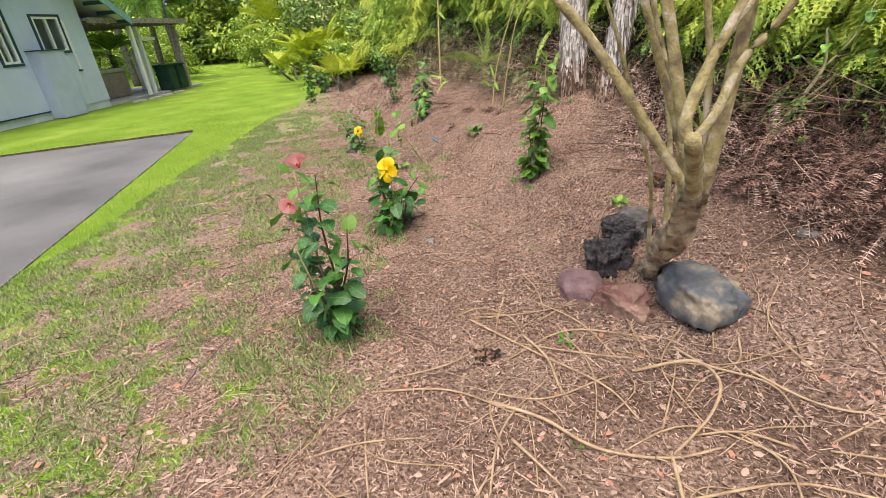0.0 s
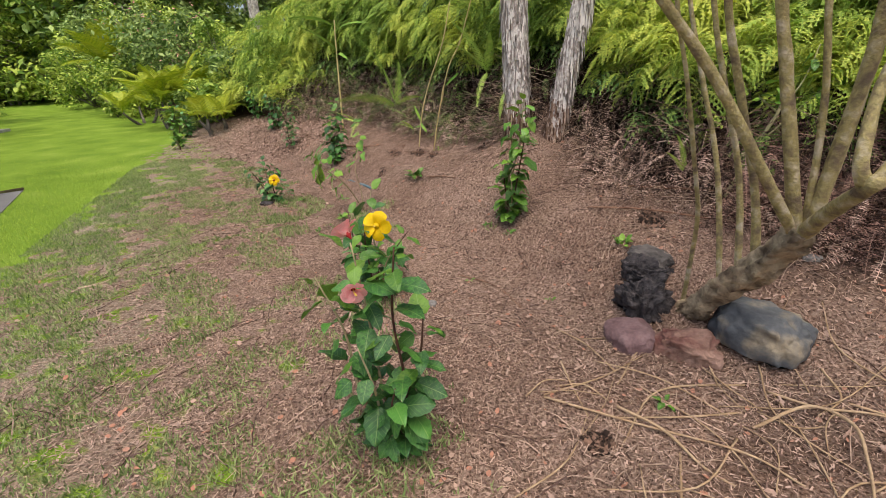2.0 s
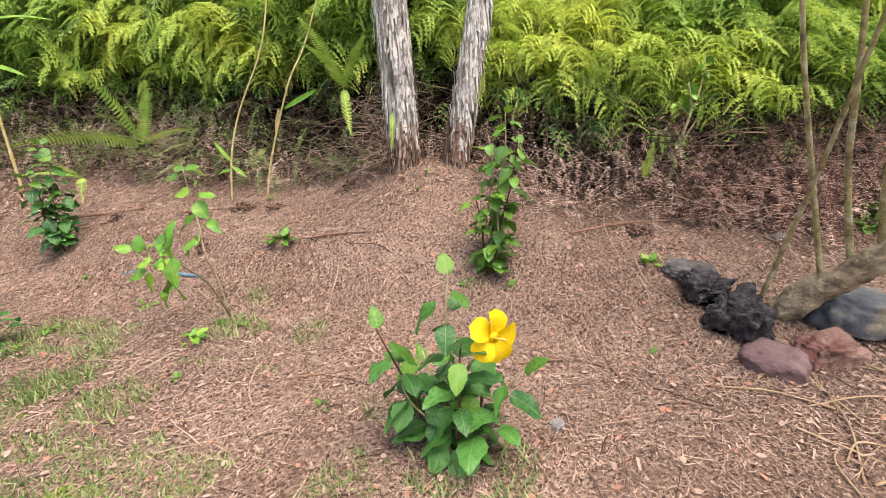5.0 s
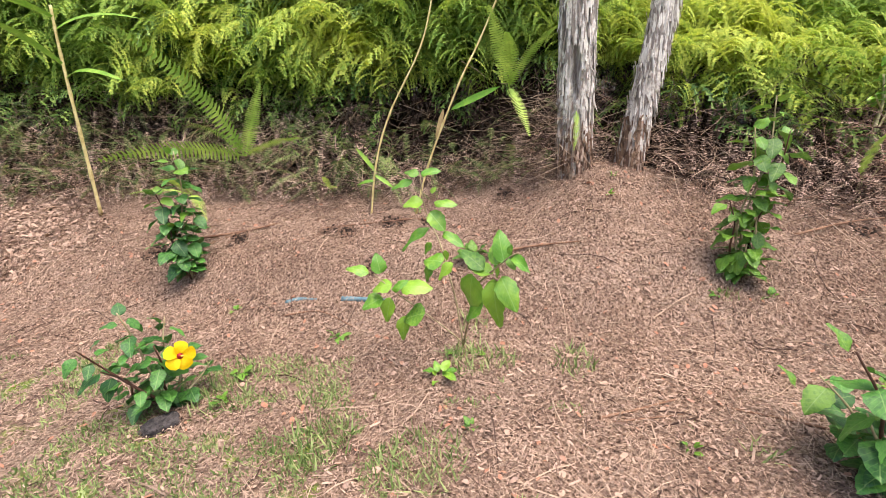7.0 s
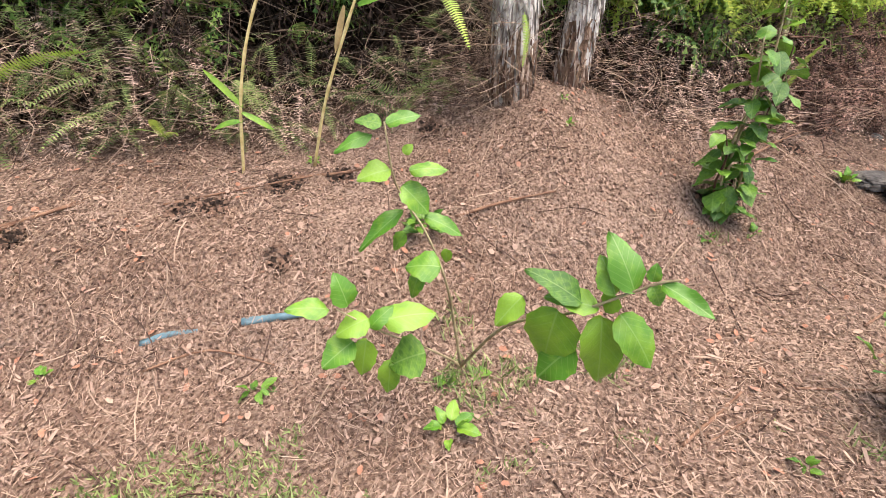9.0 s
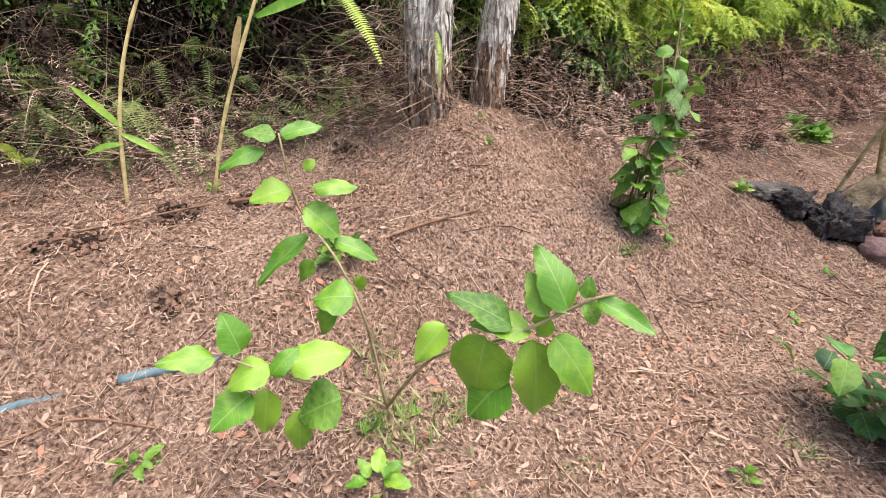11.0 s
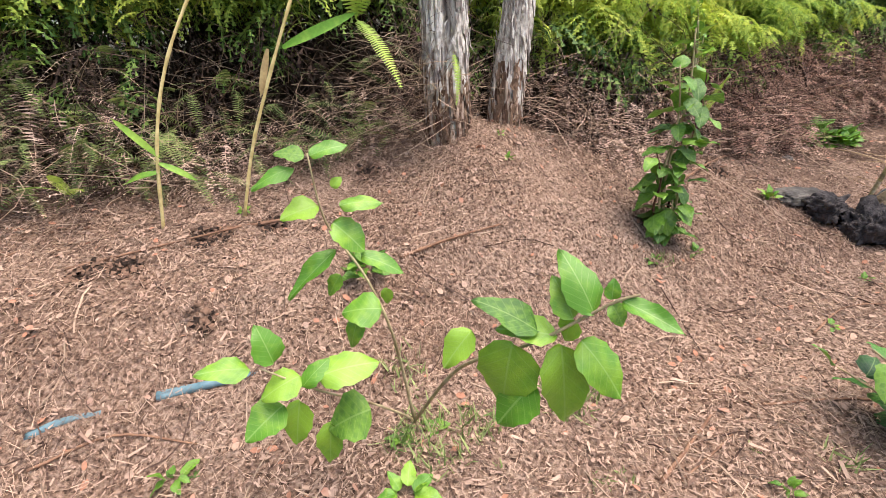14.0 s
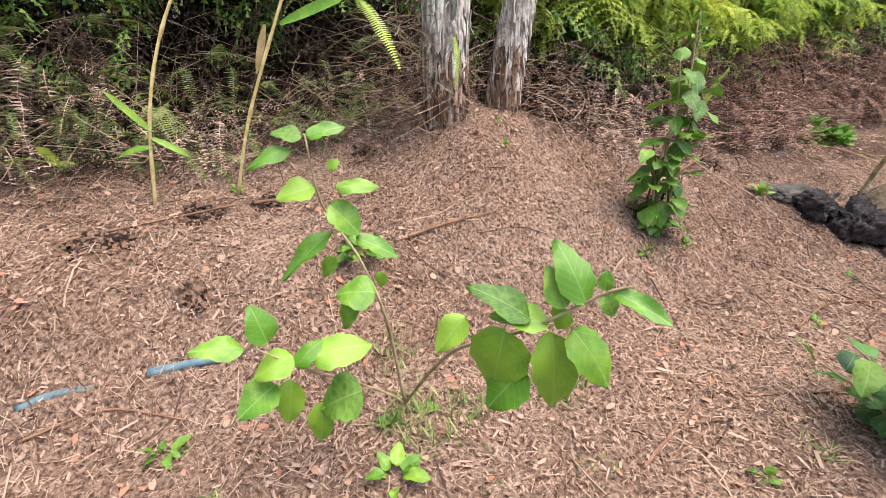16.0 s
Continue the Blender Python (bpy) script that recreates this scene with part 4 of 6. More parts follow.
g = M_GLASS.node_tree.nodes["Principled BSDF"]
g.inputs["Base Color"].default_value = (0.9, 0.95, 0.95, 1)
g.inputs["Roughness"].default_value, g.inputs["Transmission Weight"].default_value = 0.02, 1.0

house = new("house")
house.matrix_basis = pose(-9.5, 2.99, 0, 0, 0, math.degrees(math.atan2(0.93633, -0.35112)))
tagged(house, "single-storey house with blue-grey siding and a green gable roof", "house")
# local x runs along the wall away from the driveway, local -y faces the garden
WT = 0.14
WINS = [(0.35, 2.07, 1.18, 2.78), (3.6, 4.06, 1.5, 2.72), (4.9, 5.76, 1.74, 2.62)]


def roof_z(x):
    return 4.3 - 0.62 * (x - 5.05) if x > 5.05 else 4.3 + 0.34 * (x - 5.05)


# front wall with real window openings, made of bays
edges = sorted({-1.2, 6.6, *[w[0] for w in WINS], *[w[1] for w in WINS], 5.05})
chunks = []


def slab(x0, x1, z00, z01, z10, z11, y0=0.0, y1=WT):
    v = [(x0, y0, z00), (x1, y0, z10), (x1, y0, z11), (x0, y0, z01), (x0, y1, z00), (x1, y1, z10), (x1, y1, z11), (x0, y1, z01)]
    return v, [(0, 1, 2, 3), (7, 6, 5, 4), (0, 4, 5, 1), (3, 2, 6, 7), (0, 3, 7, 4), (1, 5, 6, 2)]


for x0, x1 in zip(edges, edges[1:]):
    w = [q for q in WINS if q[0] <= x0 and x1 <= q[1]]
    if w:
        chunks.append(slab(x0, x1, 0.22, w[0][2], 0.22, w[0][2]))
        chunks.append(slab(x0, x1, w[0][3], roof_z(x0) - 0.12, w[0][3], roof_z(x1) - 0.12))
    else:
        chunks.append(slab(x0, x1, 0.22, roof_z(x0) - 0.12, 0.22, roof_z(x1) - 0.12))
for v, f in chunks:
    piece("wall_panel", v, f, M_SIDING, house, smooth=False)
part("wall", box_bm(6.46, 6.6, WT, 7.0, 0.22, 3.2), M_SIDING, house)
part("wall", box_bm(-1.2, -1.06, WT, 7.0, 0.22, 2.1), M_SIDING, house)
part("wall", box_bm(-1.2, 6.6, 7.0, 7.14, 0.22, 2.1), M_SIDING, house)
part("floor", box_bm(-1.06, 6.46, WT, 7.0, 0.22, 0.3), M_ROOM, house)
part("skirting", box_bm(-1.18, 6.58, 0.02, 0.1, -0.05, 0.22), M_BASE, house, "pale concrete skirting")
part("sill_board", box_bm(-1.2, 4.3, -0.025, 0.0, 0.2, 0.235), M_TRIM, house)
for k in range(28):
    x = -1.1 + k * 0.2775
    if not any(w[0] - 0.06 < x < w[1] + 0.06 for w in WINS):
        part("siding_groove", box_bm(x, x + 0.012, -0.003, 0.0, 0.24, min(roof_z(x) - 0.14, 4.2)), M_BASE, house)
for n, (x0, x1, z0, z1) in enumerate(WINS):
    win = part("window", box_bm(x0 - 0.07, x1 + 0.07, -0.03, -0.002, z1, z1 + 0.06), M_TRIM, house, "white sliding window in dark trim")
    part("trim", box_bm(x0 - 0.07, x1 + 0.07, -0.03, -0.002, z0 - 0.07, z0 - 0.005), M_TRIM, win)
    part("trim", box_bm(x0 - 0.07, x0 - 0.005, -0.03, -0.002, z0, z1), M_TRIM, win)
    part("trim", box_bm(x1 + 0.005, x1 + 0.07, -0.03, -0.002, z0, z1), M_TRIM, win)
    f = 0.055
    part("frame", box_bm(x0, x1, -0.02, 0.06, z0, z0 + f), M_WHITE, win)
    part("frame", box_bm(x0, x1, -0.02, 0.06, z1 - f, z1), M_WHITE, win)
    for a in (x0, x1 - f, (x0 + x1) / 2 - f / 2):
        part("frame", box_bm(a, a + f, -0.018, 0.058, z0 + f, z1 - f), M_WHITE, win)
    pane = part("pane", box_bm(x0 + f, x1 - f, 0.02, 0.026, z0 + f, z1 - f), M_GLASS, win)
    pane.visible_shadow = False
    # curtain drawn to one side
    cv, cf = [], []
    c0, c1 = ((x0 + x1) / 2 + 0.05, x1 - f) if n != 2 else ((x0 + x1) / 2 + 0.1, x1 - 0.2)
    for i in range(25):
        x = c0 + (c1 - c0) * i / 24
        y = 0.2 + 0.03 * math.sin(i * 1.4)
        cv += [(x, y, z0 - 0.1), (x, y, z1 + 0.05)]
    cf = [(2 * i, 2 * i + 2, 2 * i + 3, 2 * i + 1) for i in range(24)]
    cm = piece("curtain", cv, cf, M_CURTAIN, win, "pale gathered curtain")
    cm.modifiers.new("thick", "SOLIDIFY").thickness = 0.006
part("closet", box_bm(4.3, 5.12, -0.4, -0.002, 0.02, 1.76, 0.01), M_CLOSET, house, "boxed-out closet in blue-grey siding darkened for shade")
part("cap", box_bm(4.27, 5.15, -0.43, -0.003, 1.76, 1.79), M_TRIM, house)
part("downpipe", box_bm(5.82, 5.88, -0.07, -0.01, 1.2, 2.55, 0.01), M_WHITE, house, "white downpipe")
part("cap", box_bm(5.81, 5.89, -0.08, -0.005, 1.14, 1.2), M_TRIM, house)
for x0, x1 in ((-2.0, 5.05), (5.05, 7.95)):
    z0, z1 = roof_z(x0), roof_z(x1)
    piece("roof", *slab(x0, x1, z0 - 0.02, z0 + 0.06, z1 - 0.02, z1 + 0.06, -0.62, 7.6), M_ROOF, house, smooth=False)
    piece("soffit", *slab(x0, x1, z0 - 0.06, z0 - 0.022, z1 - 0.06, z1 - 0.022, -0.58, 7.5), M_SOFFIT, house, smooth=False)
    piece("fascia", *slab(x0, x1, z0 - 0.15, z0 + 0.09, z1 - 0.15, z1 + 0.09, -0.66, -0.622), M_FASCIA, house, "painted green barge board", smooth=False)
for k in range(7):
    x = 5.3 + 0.42 * k
    z = roof_z(x)
    part("purlin", box_bm(x - 0.04, x + 0.04, -0.6, 0.0, z - 0.16, z - 0.06), M_TRIM, house)

# ---------------------------------------------------------------- covered patio beside the house
M_OLDWOOD = mat("weathered_wood", (0.16, 0.14, 0.12), (0.34, 0.31, 0.28), scale=9, rough=0.9, bump=0.5)
M_TUB = mat("tan_tub_panel", (0.24, 0.19, 0.15), (0.33, 0.27, 0.22), scale=6, rough=0.7)
M_GREENBIN = mat("dark_green_plastic", (0.008, 0.03, 0.022), (0.015, 0.05, 0.035), scale=6, rough=0.45)
M_CONC = mat("pale_concrete", (0.36, 0.34, 0.31), (0.5, 0.48, 0.45), scale=5, rough=0.9, bump=0.4)
HM = house.matrix_basis.copy()


def group_at(name, label, category):
    e = new(name)
    e.matrix_basis = HM
    return tagged(e, label, category)


patio = tagged(part("patio", box_bm(6.66, 12.2, 0.1, 5.0, -0.1, 0.09, 0.01), M_CONC, None), "pale concrete patio slab beside the house", "patio", kind="structure")
patio.matrix_basis = HM
perg = group_at("patio_cover", "weathered flat patio roof on timber posts", "patio cover")
part("roof", box_bm(6.64, 11.6, -0.2, 4.5, 2.52, 2.58), M_OLDWOOD, perg)
part("beam", box_bm(6.64, 11.7, -0.25, -0.14, 2.44, 2.6), M_OLDWOOD, perg)
for k in range(9):
    part("rafter", box_bm(6.9 + k * 0.55, 6.96 + k * 0.55, -0.13, 4.5, 2.4, 2.515), M_OLDWOOD, perg)
for x, y, m_ in ((8.6, -0.06, M_WHITE), (9.35, 0.25, M_WHITE), (11.2, 0.0, M_OLDWOOD), (11.3, 4.2, M_OLDWOOD), (8.4, 4.2, M_OLDWOOD)):
    part("post", box_bm(x - 0.06, x + 0.06, y, y + 0.12, 0.088, 2.36, 0.008), m_, perg)
part("brace", box_bm(9.3, 10.2, 0.27, 0.35, 1.9, 2.0), M_WHITE, perg)
tub = group_at("hot_tub", "tan-sided hot tub under the patio roof", "hot tub")
part("shell", box_bm(6.9, 8.9, 0.9, 2.9, 0.09, 0.95, 0.05), M_TUB, tub)
part("cover", box_bm(6.85, 8.95, 0.85, 2.95, 0.95, 1.06, 0.03), M_CONC, tub)
for nx in (9.9, 10.5):
    bin_ = group_at("wheelie_bin", "dark green wheeled bin on the patio's edge", "bin")
    part("body", box_bm(nx, nx + 0.5, -0.05, 0.5, 0.09, 0.95, 0.03), M_GREENBIN, bin_)
    part("lid", box_bm(nx - 0.03, nx + 0.53, -0.09, 0.53, 0.95, 1.02, 0.02), M_GREENBIN, bin_)
    part("handle", box_bm(nx + 0.05, nx + 0.45, 0.54, 0.57, 0.92, 0.95), M_GREENBIN, bin_)
heater = group_at("water_tank", "white cylindrical tank behind the patio", "tank")
piece("shell", *tube([(10.6, 1.4, 0.09), (10.6, 1.4, 1.5), (10.6, 1.4, 1.62), (10.6, 1.4, 1.66)], [0.28, 0.28, 0.2, 0.05], 20), M_WHITE, heater)
for x, y in ((8.1, -0.5), (8.9, -0.35), (9.9, -0.3), (7.4, -0.4)):
    st = part("stepping_stone", box_bm(-0.25, 0.25, -0.14, 0.14, -0.03, 0.05, 0.02), M_CONC, None)
    st.matrix_basis = HM @ pose(x, y, 0, 0, 0, random.uniform(-15, 15))
    tagged(st, "pale flat stone edging the patio", "stone", "patio edging stones")

# ---------------------------------------------------------------- fern bank
M_FERN = mat("bright_fern", (0.19, 0.32, 0.065), (0.66, 0.7, 0.15), scale=0.8, fine=40, rough=0.75, bump=0.0, island=0.3, trans=0.45, c3=(0.39, 0.52, 0.105), spec=0.15)
# darkened copy of the fern green, with the shade painted into it
M_FERN_SHADED = mat("shaded_fern", (0.045, 0.11, 0.022), (0.26, 0.38, 0.085), scale=1.2, fine=40, rough=0.6, bump=0.0, island=0.6, trans=0.2)
M_DEAD = mat("dead_fern", (0.07, 0.04, 0.03), (0.72, 0.51, 0.41), scale=1.5, fine=40, rough=0.95, bump=0.0, island=0.8)
M_TWIG = mat("dry_twig", (0.09, 0.052, 0.04), (0.46, 0.33, 0.245), scale=2, fine=60, rough=0.9, bump=0.0, island=0.8)


def strip(points, width0, width1):
    verts, faces = [], []
    n = len(points) - 1
    for i, (p, side) in enumerate(points):
        w = width0 + (width1 - width0) * i / n
        verts += [tuple(Vector(p) - side * w / 2), tuple(Vector(p) + side * w / 2)]
    return verts, [(2 * i, 2 * i + 1, 2 * i + 3, 2 * i + 2) for i in range(n)]


def tri(v, f):
    """The same surface in triangles."""
    return v, [t for q in f for t in ((q[0], q[1], q[2]), (q[0], q[2], q[3]))]


def hanging_frond(pairs=8, droop=0.55, pinna=0.36, seed=0, leaflets=6, wide=0.1):
    """Frond of length 1 that rises, arches over along +x and hangs; its paired side fronds hang like fingers, each a comb of pointed leaflets."""
    r = random.Random(seed)
    spine = [Vector((t * (1 - 0.3 * t), 0, 0.22 * math.sin(t * 2.2) - droop * t ** 2)) for t in [i / 6 for i in range(7)]]
    chunks = [tri(*strip([(p, Vector((0, 1, 0))) for p in spine], 0.014, 0.004))]
    for k in range(pairs):
        t = 0.12 + 0.86 * k / pairs
        i = min(int(t * 6), 5)
        p = spine[i].lerp(spine[i + 1], t * 6 - i)
        ln = pinna * math.sin(math.pi * (0.2 + 0.72 * (1 - t))) * r.uniform(0.8, 1.15)
        for sgn in (-1, 1):
            out = Vector((0.45 + r.uniform(-0.2, 0.2), sgn * 1.0, 0.1)).normalized()
            hang = r.uniform(0.45, 0.95)
            side = Vector((1, -sgn * 0.4, r.uniform(-0.35, 0.35))).normalized()
            rib = [p + out * ln * q * (1 - 0.25 * q) + Vector((0, 0, -hang * ln * q ** 1.7)) for q in [j / leaflets for j in range(leaflets + 1)]]
            v, f = [], []
            for j in range(leaflets):
                q = (j + 0.4) / leaflets
                w = 0.5 * wide * (1 - 0.85 * q ** 1.6) * r.uniform(0.85, 1.1)
                a, b = rib[j], rib[j + 1]
                for d in (-1, 1):
                    tip = a.lerp(b, 0.95) + side * (w * d) + Vector((0, 0, -0.15 * w))
                    n = len(v)
                    v += [tuple(a - side * (0.35 * w * d)), tuple(b - side * (0.3 * w * d)), tuple(tip)]
                    f.append((n, n + 1, n + 2))
            chunks.append((v, f))
    return join(chunks)


def sword_frond(pairs=26, droop=0.35, half=0.075):
    """Long narrow frond of length 1 with many short level leaflets."""
    spine = [Vector((t, 0, 0.25 * t - droop * t * t)) for t in [i / 12 for i in range(13)]]
    chunks = [strip([(p, Vector((0, 1, 0))) for p in spine], 0.012, 0.004)]
    for k in range(pairs):
        t = 0.06 + 0.93 * k / pairs
        i = min(int(t * 12), 11)
        p = spine[i].lerp(spine[i + 1], t * 12 - i)
        ln = half * (1 - 0.8 * max(0, t - 0.55) / 0.45) * min(1, 0.5 + t * 3)
        for sgn in (-1, 1):
            a = p + Vector((0, 0, 0))
            b = p + Vector((0.15 * ln, sgn * ln, -0.15 * ln))
            chunks.append(([tuple(a + Vector((-0.012, 0, 0))), tuple(a + Vector((0.012, 0, 0))), tuple(b + Vector((0.004, 0, 0))), tuple(b + Vector((-0.004, 0, 0)))], [(0, 1, 2, 3)]))
    return join(chunks)


def sv(s, v):
    """Along-bank coordinates to x, y."""
    return (s - v) * 0.70711, (s + v) * 0.70711


def front(v):
    """Where the ferns begin, along the bank."""
    return np.interp(v, FRONT_V, FRONT_S)


def canopy(s, v):
    """Height of the fern tops above the ground."""
    d = s - front(v)
    h = np.interp(d, [-0.3, 0.1, 0.5, 0.9, 1.6, 3.0, 5.0], [0.12, 0.42, 0.8, 1.15, 1.55, 1.7, 1.9])
    return h * np.interp(v, [-3, -1.5, 0.3, 1.0, 3.0, 6.0, 9.0, 13.0], [1.1, 0.9, 0.85, 1.1, 1.12, 1.2, 1.45, 1.25]) * (1 + 0.14 * lumps(s, v, 1.7))


def fern_field(name, template, n, dlo, dhi, vlo, vhi, hlo, hhi, size, material, seed, tilt=(-0.5, 0.35), facing=1.0, skirt=False):
    r = np.random.default_rng(seed)
    v = r.uniform(vlo, vhi, n)
    dd = r.uniform(dlo, dhi, n)
    s = front(v) + dd
    x, y = sv(s, v)
    g = land(x, y)
    z = g + canopy(s, v) * r.uniform(hlo, hhi, n)
    if skirt:                             # the dead growth has fallen away under the overhang beside the twin trunk
        n_in = (v > 0.7) & (v < 3.1) & (z - g > 0.38) & (dd > 0.2)
        z = np.where(n_in, g + 0.1, z)
    keep = ((x - 3.7) ** 2 + (y - 5.35) ** 2 > 0.1) & ((x - 4.15) ** 2 + (y - 5.08) ** 2 > 0.07)
    yaw = np.radians(225) + r.normal(0, facing, n)
    rot = spin(yaw, r.uniform(*tilt, n), r.normal(0, 0.25, n))
    sc = r.uniform(*size, n)
    tv, tf = template
    ob = scatter(name, tv, tf, np.stack([x, y, z], -1)[keep], rot[keep], sc[keep], material)
    return ob


HANG = [hanging_frond(7, 0.55, 0.42, 1, 7, 0.15), hanging_frond(6, 0.75, 0.45, 2, 5, 0.17)]
DEEP = hanging_frond(6, 0.7, 0.42, 6, 4, 0.16)
DEADF = hanging_frond(6, 0.8, 0.32, 3, 3, 0.07)
DEADCOMB = sword_frond(17, 0.75, 0.1)
M_SWORD = mat("olive_sword_fern", (0.07, 0.115, 0.035), (0.31, 0.37, 0.13), scale=3, fine=40, rough=0.6, bump=0.0, island=0.4, trans=0.15)
GREEN = ("thick bank of bright yellow-green hanging ferns", "ferns")
SHADE = ("bank ferns in a green darkened to paint in shade", "ferns")
tagged(fern_field("fern_thicket", HANG[0], 2700, 0.75, 2.3, -1.6, 8, 0.76, 1.14, (0.3, 0.66), M_FERN, 21), *GREEN, kind="stuff")
tagged(fern_field("fern_thicket", HANG[1], 1500, 1.3, 4.8, -9, 10, 0.8, 1.2, (0.5, 0.9), M_FERN, 22), *GREEN, kind="stuff")
tagged(fern_field("fern_thicket", HANG[1], 850, 0.3, 3.5, 8, 17, 0.4, 1.1, (0.5, 0.9), M_FERN, 23), *GREEN, kind="stuff")
tagged(fern_field("fern_thicket", HANG[0], 800, 0.75, 1.5, 1.6, 9, 0.95, 1.4, (0.4, 0.75), M_FERN, 28), *GREEN, kind="stuff")
tagged(fern_field("fern_thicket", HANG[0], 650, 0.7, 2.6, -4.2, -1.4, 0.76, 1.1, (0.36, 0.65), M_FERN, 33), *GREEN, kind="stuff")
# inner and right-end fronds take the green with painted shade
tagged(fern_field("fern_undergrowth", HANG[0], 450, 0.8, 2.6, -7, -3.6, 0.72, 1.15, (0.36, 0.65), M_FERN_SHADED, 40), *SHADE, kind="stuff")
tagged(fern_field("fern_undergrowth", DEEP, 450, 0.55, 1.5, -7, 9, 0.5, 0.85, (0.3, 0.55), M_FERN_SHADED, 24), *SHADE, kind="stuff")
tagged(fern_field("fern_undergrowth", DEEP, 1900, 1.0, 3.2, 1.2, 7, 0.6, 1.45, (0.45, 0.75), M_FERN_SHADED, 34), *SHADE, kind="stuff")
tagged(fern_field("sword_ferns", sword_frond(20, 0.4, 0.11), 620, -0.05, 0.55, 1.3, 9, 0.1, 0.8, (0.2, 0.44), M_SWORD, 25, tilt=(-0.7, 0.8), facing=1.3), "narrow sword ferns among the dead fronds", "ferns", kind="stuff")
tagged(fern_field("sword_ferns", sword_frond(18, 0.5, 0.12), 240, 0.15, 0.75, 2.8, 9, 0.35, 0.85, (0.22, 0.48), M_SWORD, 39, tilt=(-0.6, 0.9), facing=1.1), "narrow sword ferns among the dead fronds", "ferns", kind="stuff")
# near-black backing fronds: the deep shade under the ferns put into their colour
M_SHADEFROND = mat("shade_backing_frond", (0.012, 0.008, 0.006), (0.055, 0.033, 0.025), scale=2, fine=40, rough=1.0, bump=0.0, island=0.6)
tagged(fern_field("rotten_fronds", DEADF, 1900, 0.35, 1.4, -7, 9, 0.0, 0.9, (0.3, 0.6), M_SHADEFROND, 29, tilt=(-0.5, 1.4), facing=1.8), "near-black fronds standing in for deep shade under the ferns", "dead ferns", kind="stuff")
tagged(fern_field("rotten_fronds", DEADF, 1000, 1.2, 3.2, 0.3, 9, 0.1, 0.95, (0.6, 1.0), M_SHADEFROND, 48, tilt=(-0.5, 1.4), facing=1.8), "near-black fronds standing in for deep shade under the ferns", "dead ferns", kind="stuff")
DRY = ("skirt of dry brown dead fern fronds", "dead ferns")
tagged(fern_field("dead_fronds", DEADCOMB, 1900, -0.1, 0.5, -7, 9, 0.02, 0.75, (0.16, 0.36), M_DEAD, 26, tilt=(-0.5, 1.4), facing=1.8, skirt=True), *DRY, kind="stuff")
tagged(fern_field("dead_fronds", DEADCOMB, 900, 0.25, 0.9, 3.1, 9, 0.35, 0.8, (0.2, 0.42), M_DEAD, 37, tilt=(-0.3, 1.4), facing=1.6), *DRY, kind="stuff")
tagged(fern_field("dead_fronds", DEADCOMB, 1000, 0.1, 1.0, -7, 0.5, 0.3, 0.95, (0.16, 0.36), M_DEAD, 35, tilt=(-0.3, 1.4), facing=1.8, skirt=True), *DRY, kind="stuff")
M_DEADRED = mat("dead_red_fern", (0.045, 0.022, 0.017), (0.42, 0.25, 0.195), scale=1.5, fine=40, rough=0.95, bump=0.0, island=0.8)
tagged(fern_field("dead_fronds", DEADCOMB, 2100, -0.05, 0.8, -4.5, -1.2, 0.05, 1.0, (0.2, 0.45), M_DEADRED, 47, tilt=(-0.4, 1.4), facing=1.6), *DRY, kind="stuff")
tagged(fern_field("dead_fronds", sword_frond(14, 0.95, 0.07), 1900, -0.1, 0.6, -7, 9, 0.02, 0.6, (0.14, 0.4), M_DEAD, 27, tilt=(-0.6, 1.4), facing=1.8, skirt=True), *DRY, kind="stuff")


def twig_field(name, n, seed, where, length, radius, label, material=M_TWIG):
    r = np.random.default_rng(seed)
    out_v, out_f = [], []
    for k in range(n):
        x, y, z = where(r)
        yaw, el = r.uniform(0, 6.28), r.normal(0.0, 0.35) if name == "ground_vines" else r.normal(0.25, 0.5)
        ln = r.uniform(*length)
        d = np.array([math.cos(yaw) * math.cos(el), math.sin(yaw) * math.cos(el), math.sin(el)])
        side = np.cross(d, [0, 0, 1.0])
        b1, b2 = r.normal(0, 0.12) * ln, r.normal(-0.06, 0.1) * ln
        pts = [np.array([x, y, z]) + d * ln * t + side * b1 * math.sin(t * 3.1) + np.array([0, 0, b2]) * t * t for t in (0, 0.25, 0.5, 0.75, 1)]
        rr = r.uniform(*radius)
        o = len(out_v)
        for i, p in enumerate(pts):
            w = rr * (1 - 0.12 * i)
            for a in range(3):
                th = a * 2.094
                out_v.append(p + (side * math.cos(th) + np.array([0, 0, 1.0]) * math.sin(th)) * w)
        for i in range(4):
            for a in range(3):
                b = (a + 1) % 3
                out_f.append((o + i * 3 + a, o + i * 3 + b, o + i * 3 + 3 + b, o + i * 3 + 3 + a))
    ob = new(name, arr_mesh(name, np.array(out_v), out_f, material, False))
    return tagged(ob, label, "twigs", kind="stuff")


def in_skirt(r):
    v = r.uniform(-6, 9)
    s = front(v) + r.uniform(-0.1, 0.8)
    x, y = sv(s, v)
    return x, y, float(land(x, y)) + r.uniform(0.0, 0.75) * float(canopy(s, v))


twig_field("dry_twigs", 4800, 31, in_skirt, (0.12, 0.7), (0.001, 0.0038), "tangle of dry brown twigs under the ferns")


def in_thicket(r):
    v = r.uniform(-5, -0.6)
    s = front(v) + r.uniform(-0.1, 0.7)
    x, y = sv(s, v)
    return x, y, float(land(x, y)) + r.uniform(0.0, 0.7)


